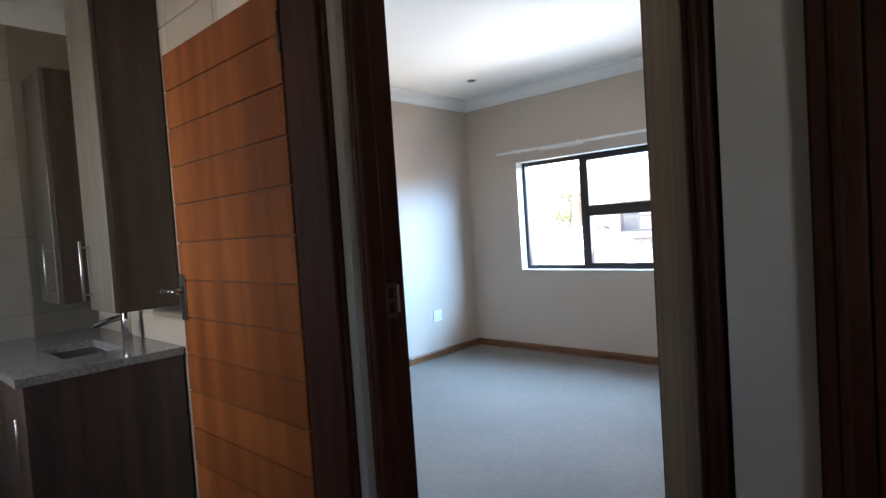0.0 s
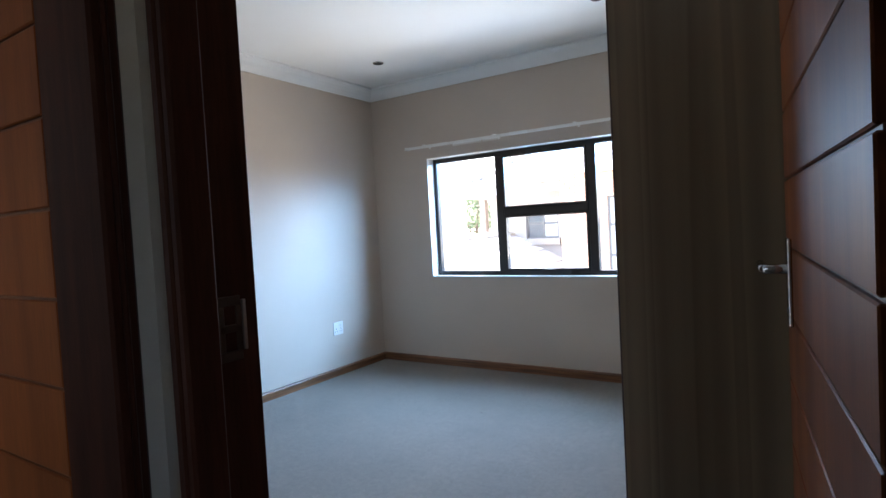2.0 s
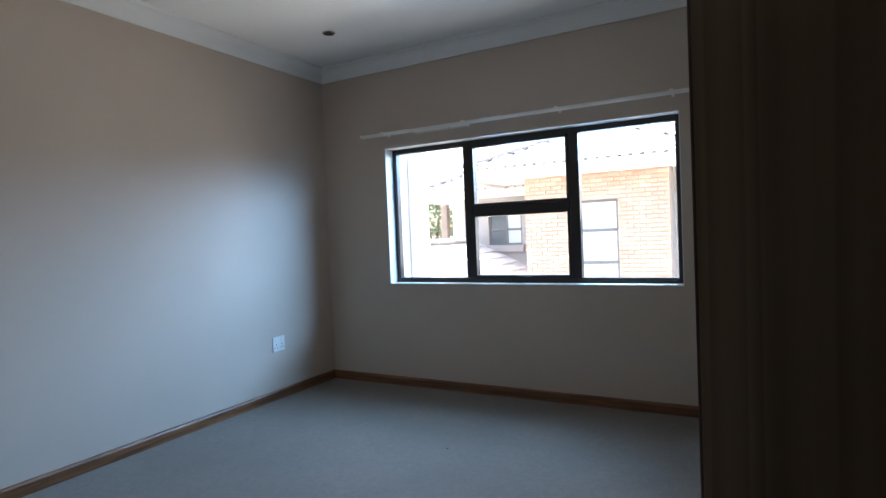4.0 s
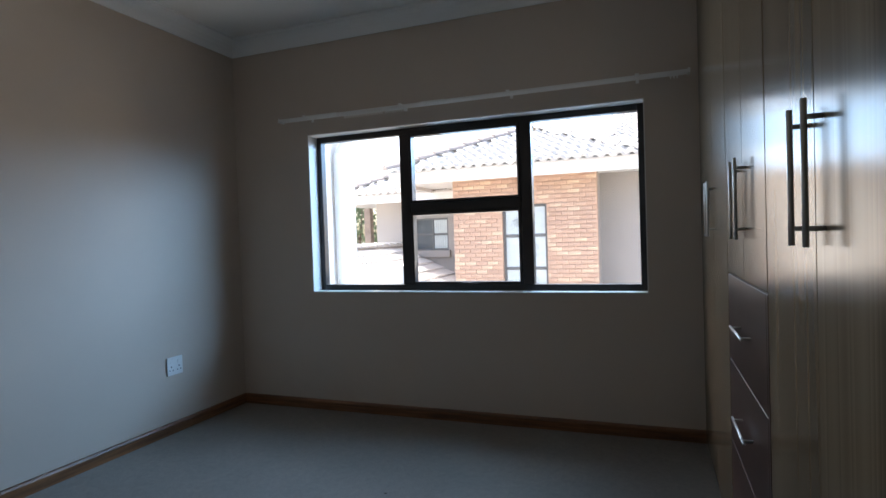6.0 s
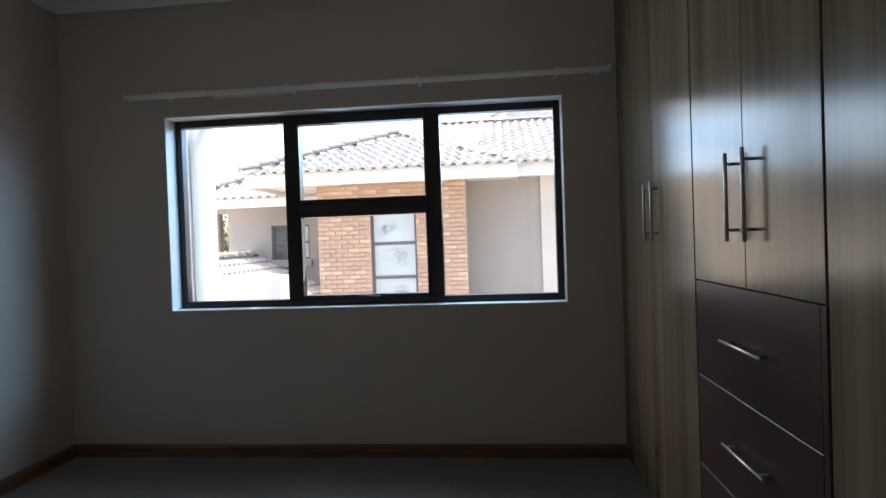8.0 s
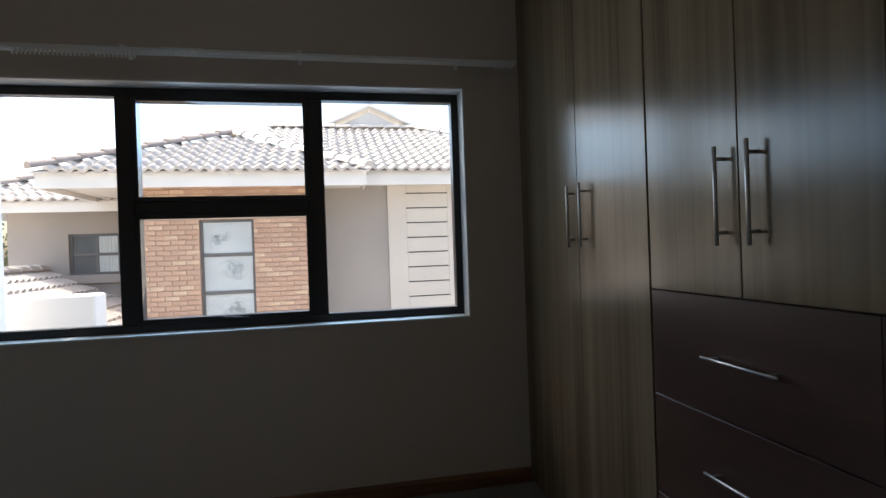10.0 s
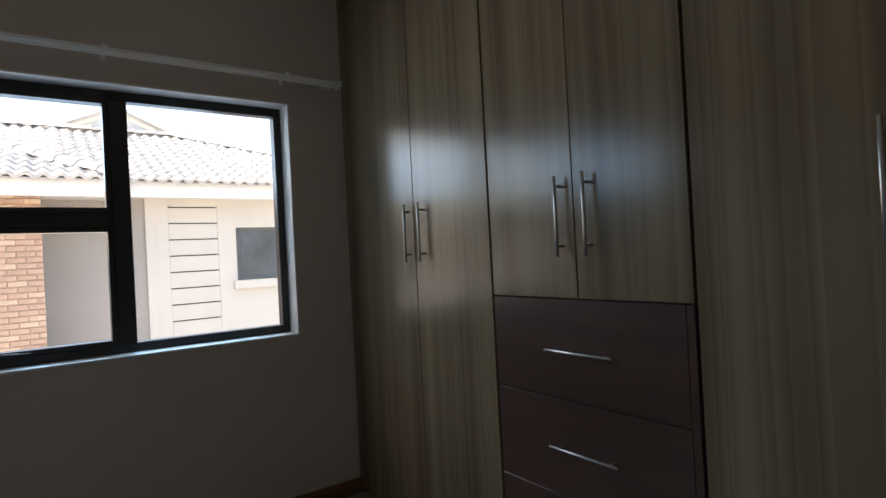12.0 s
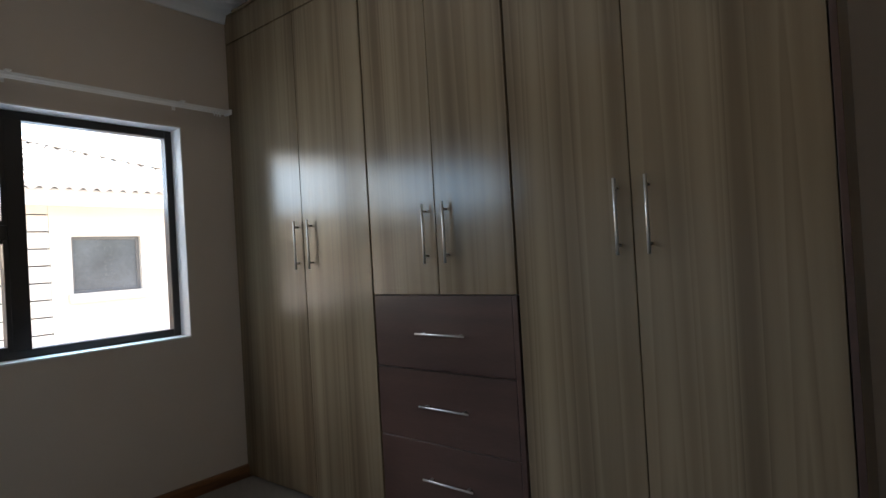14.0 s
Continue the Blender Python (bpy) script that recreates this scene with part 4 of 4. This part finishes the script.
for i in range(7):
    a = i * 0.9
    add_rod(bm, (0.08, 0.04, 2.9 + 0.15 * i), (0.1 + 0.8 * math.cos(a), 0.8 * math.sin(a), 3.9 + 0.25 * i), 0.04, 7, 0.012)
part("trunk", bm, BARK, tree)
bm = bmesh.new()
for i in range(1600):
    a, h = rng.uniform(0, 6.28), rng.random()
    rad = 1.0 * math.sqrt(rng.random()) * math.sin(math.pi * min(0.97, 0.12 + 0.83 * h)) * rng.uniform(0.75, 1.15)
    c0 = Vector((0.1 + rad * math.cos(a), rad * math.sin(a), 3.3 + 2.4 * h + rng.uniform(-0.15, 0.15)))
    q = Euler((rng.uniform(0, 6), rng.uniform(0, 6), rng.uniform(0, 6))).to_matrix()
    s = rng.uniform(0.05, 0.1)
    bm.faces.new([bm.verts.new(c0 + q @ Vector(o)) for o in ((-s, 0, 0), (0, -0.45 * s, 0), (s, 0, 0.2 * s), (0, 0.45 * s, 0))])
part("crown", bm, LEAF, tree)

# ---- pieces: wall tiles, roof tiles, bricks ----
bw_wall, bn_wall = bpy.data.objects["wall_bathroom_west"], bpy.data.objects["wall_bathroom_north"]
tile_w = mesh_of("tile", box((0, 0, 0), (0.008, 0.399, 0.399), 0.0015), TILEMAT)
tile_n = mesh_of("tile", box((0, 0, 0), (0.399, 0.008, 0.399), 0.0015), TILEMAT)
for r in range(7):
    for k in range(7):
        y = 0.933 + 0.402 * (1 - k) - 0.402
        if -1.2 <= y <= 0.97:
            linked("tile", tile_w, bw_wall, (BATH_X, y + 0.0015, 0.223 + 0.402 * r - 0.402))
    linked("tile", tile_w, bw_wall, (BATH_X, 0.9345, 0.223 + 0.402 * r - 0.402), (0, 0, 0), (1, 0.76, 1))
    for k in range(6):
        x = -2.756 + 0.402 * k
        linked("tile", tile_n, bn_wall, (x, BATH_Y1 - 0.020, 0.223 + 0.402 * r - 0.402), (0, 0, 0), (1 if k < 5 else 0.7, 1, 1))

# front hip slope
tm = mesh_of("tile", tile_mesh(), ROOFTILE)
sl_len = math.hypot(2.55, 1.07)
up_a = Vector((0, 2.55, 1.07))
spots = roof_slope(E1, (1, 0, 0), up_a, 5.09, sl_len, lambda u, t: t < sl_len - 0.05 and u > t / sl_len * 2.58 and u < 5.09 - t / sl_len * 2.51)
for p0, turn in spots:
    linked("tile", tm, roof_a, p0, turn)
up_b = Vector((0, 3.68, 1.51))
lb = up_b.length
spots = roof_slope(F1, (1, 0, 0), up_b, 7.1, lb, lambda u, t: t < lb and u < 7.1 - t / lb * 4.85 and u > -0.2 - t / lb * 0.1)
extra = []
for i, (p0, turn) in enumerate(spots):
    if i < 290:
        linked("tile", tm, roof_b, p0, turn)
    else:
        extra.append((p0, turn))
# tiles further left behind the hip, and those past the first hundreds: one joined sheet
spots_l = roof_slope((-2.17, 12.62, 2.62), (1, 0, 0), up_b, 1.27, lb, lambda u, t: t > 1.6 and u > 1.3 - t / lb * 1.3)
L_up = Vector((0, 2.87, 1.18))
spots_c = roof_slope(L1, (1, 0, 0), L_up, 4.05, L_up.length, lambda u, t: u > t / L_up.length * 2.6)
low_up = Vector((-2.38, 0, 1.15))
spots_d = roof_slope(EV0, (0, 1, 0), low_up, 4.0, low_up.length - 0.1, lambda u, t: True)


def joined_tiles(name, spots, parent):
    base = tile_mesh()
    vs = [vv.co.copy() for vv in base.verts]
    base.verts.index_update()
    fs = [[vv.index for vv in f.verts] for f in base.faces]
    base.free()
    verts, faces = [], []
    for p0, turn in spots:
        m3 = turn.to_matrix()
        o = len(verts)
        verts.extend(tuple(p0 + m3 @ vv) for vv in vs)
        faces.extend([o + i for i in f] for f in fs)
    me = bpy.data.meshes.new(name)
    me.from_pydata(verts, [], faces)
    me.materials.append(ROOFTILE)
    ob = new(name, me)
    ob.parent = parent
    tagged(ob, kind="stuff")


joined_tiles("tile_rows", extra + spots_l, roof_b)
joined_tiles("tile_rows", spots_c, roof_c)
joined_tiles("tile_rows", spots_d, low_roof)
# ridge and hip caps; those meant to look shaded get the darker colour
bm = bmesh.new()
n = 8
r0, r1 = [], []
for i in range(n + 1):
    a = math.pi * i / n
    r0.append(bm.verts.new((0.125 * math.cos(a), -0.20, 0.105 * math.sin(a) + 0.014)))
    r1.append(bm.verts.new((0.105 * math.cos(a), 0.20, 0.085 * math.sin(a))))
for i in range(n):
    bm.faces.new((r0[i], r0[i + 1], r1[i + 1], r1[i])).smooth = True
bm.faces.new(r0)
cap_pale = mesh_of("ridge_tile", bm.copy(), ROOFTILE)
cap = mesh_of("ridge_tile", bm, SHADED_RIDGETILE)
for a, c2, par in ((E1, AP, roof_a), (E2, AP, roof_a), (AP, BK, roof_a), (G2, G1, roof_b), (F2, G2, roof_b), (L1, L4, roof_c), (L4, L3, roof_c), (RG0, RG1, low_roof)):
    a, c2 = Vector(a), Vector(c2)
    q = (c2 - a).to_track_quat("Y", "Z").to_euler()
    cnt = int((c2 - a).length / 0.36)
    for i in range(cnt):
        linked("ridge_tile", cap if (par is roof_a and a.x < -4) or par is roof_c else cap_pale, par, a + (c2 - a) * ((i + 0.5) / cnt) + Vector((0, 0, 0.045)), q)
# bricks of the front wall, in stretcher bond
bm_full = mesh_of("brick", box((0, 0, 0), (0.222, 0.02, 0.072), 0.004), BRICKMAT)
for r in range(29):
    z = 2.385 - 0.085 * (r + 1)
    x = BKX0 - (0.116 if r % 2 else 0.0)
    while x < BKX1 - 0.05:
        lo, hi = max(x, BKX0), min(x + 0.222, BKX1)
        if z < NWZ1 - 0.03:
            if lo < NWX0 < hi:
                hi = NWX0
            if lo < NWX1 < hi:
                lo = NWX1
            if lo >= NWX0 and hi <= NWX1:
                lo = hi
        if hi - lo > 0.04:
            linked("brick", bm_full, wall_b, (lo, BKY - 0.006 + rng.uniform(-0.002, 0.002), z), (0, 0, 0), ((hi - lo) / 0.222, 1, 1))
        x += 0.232
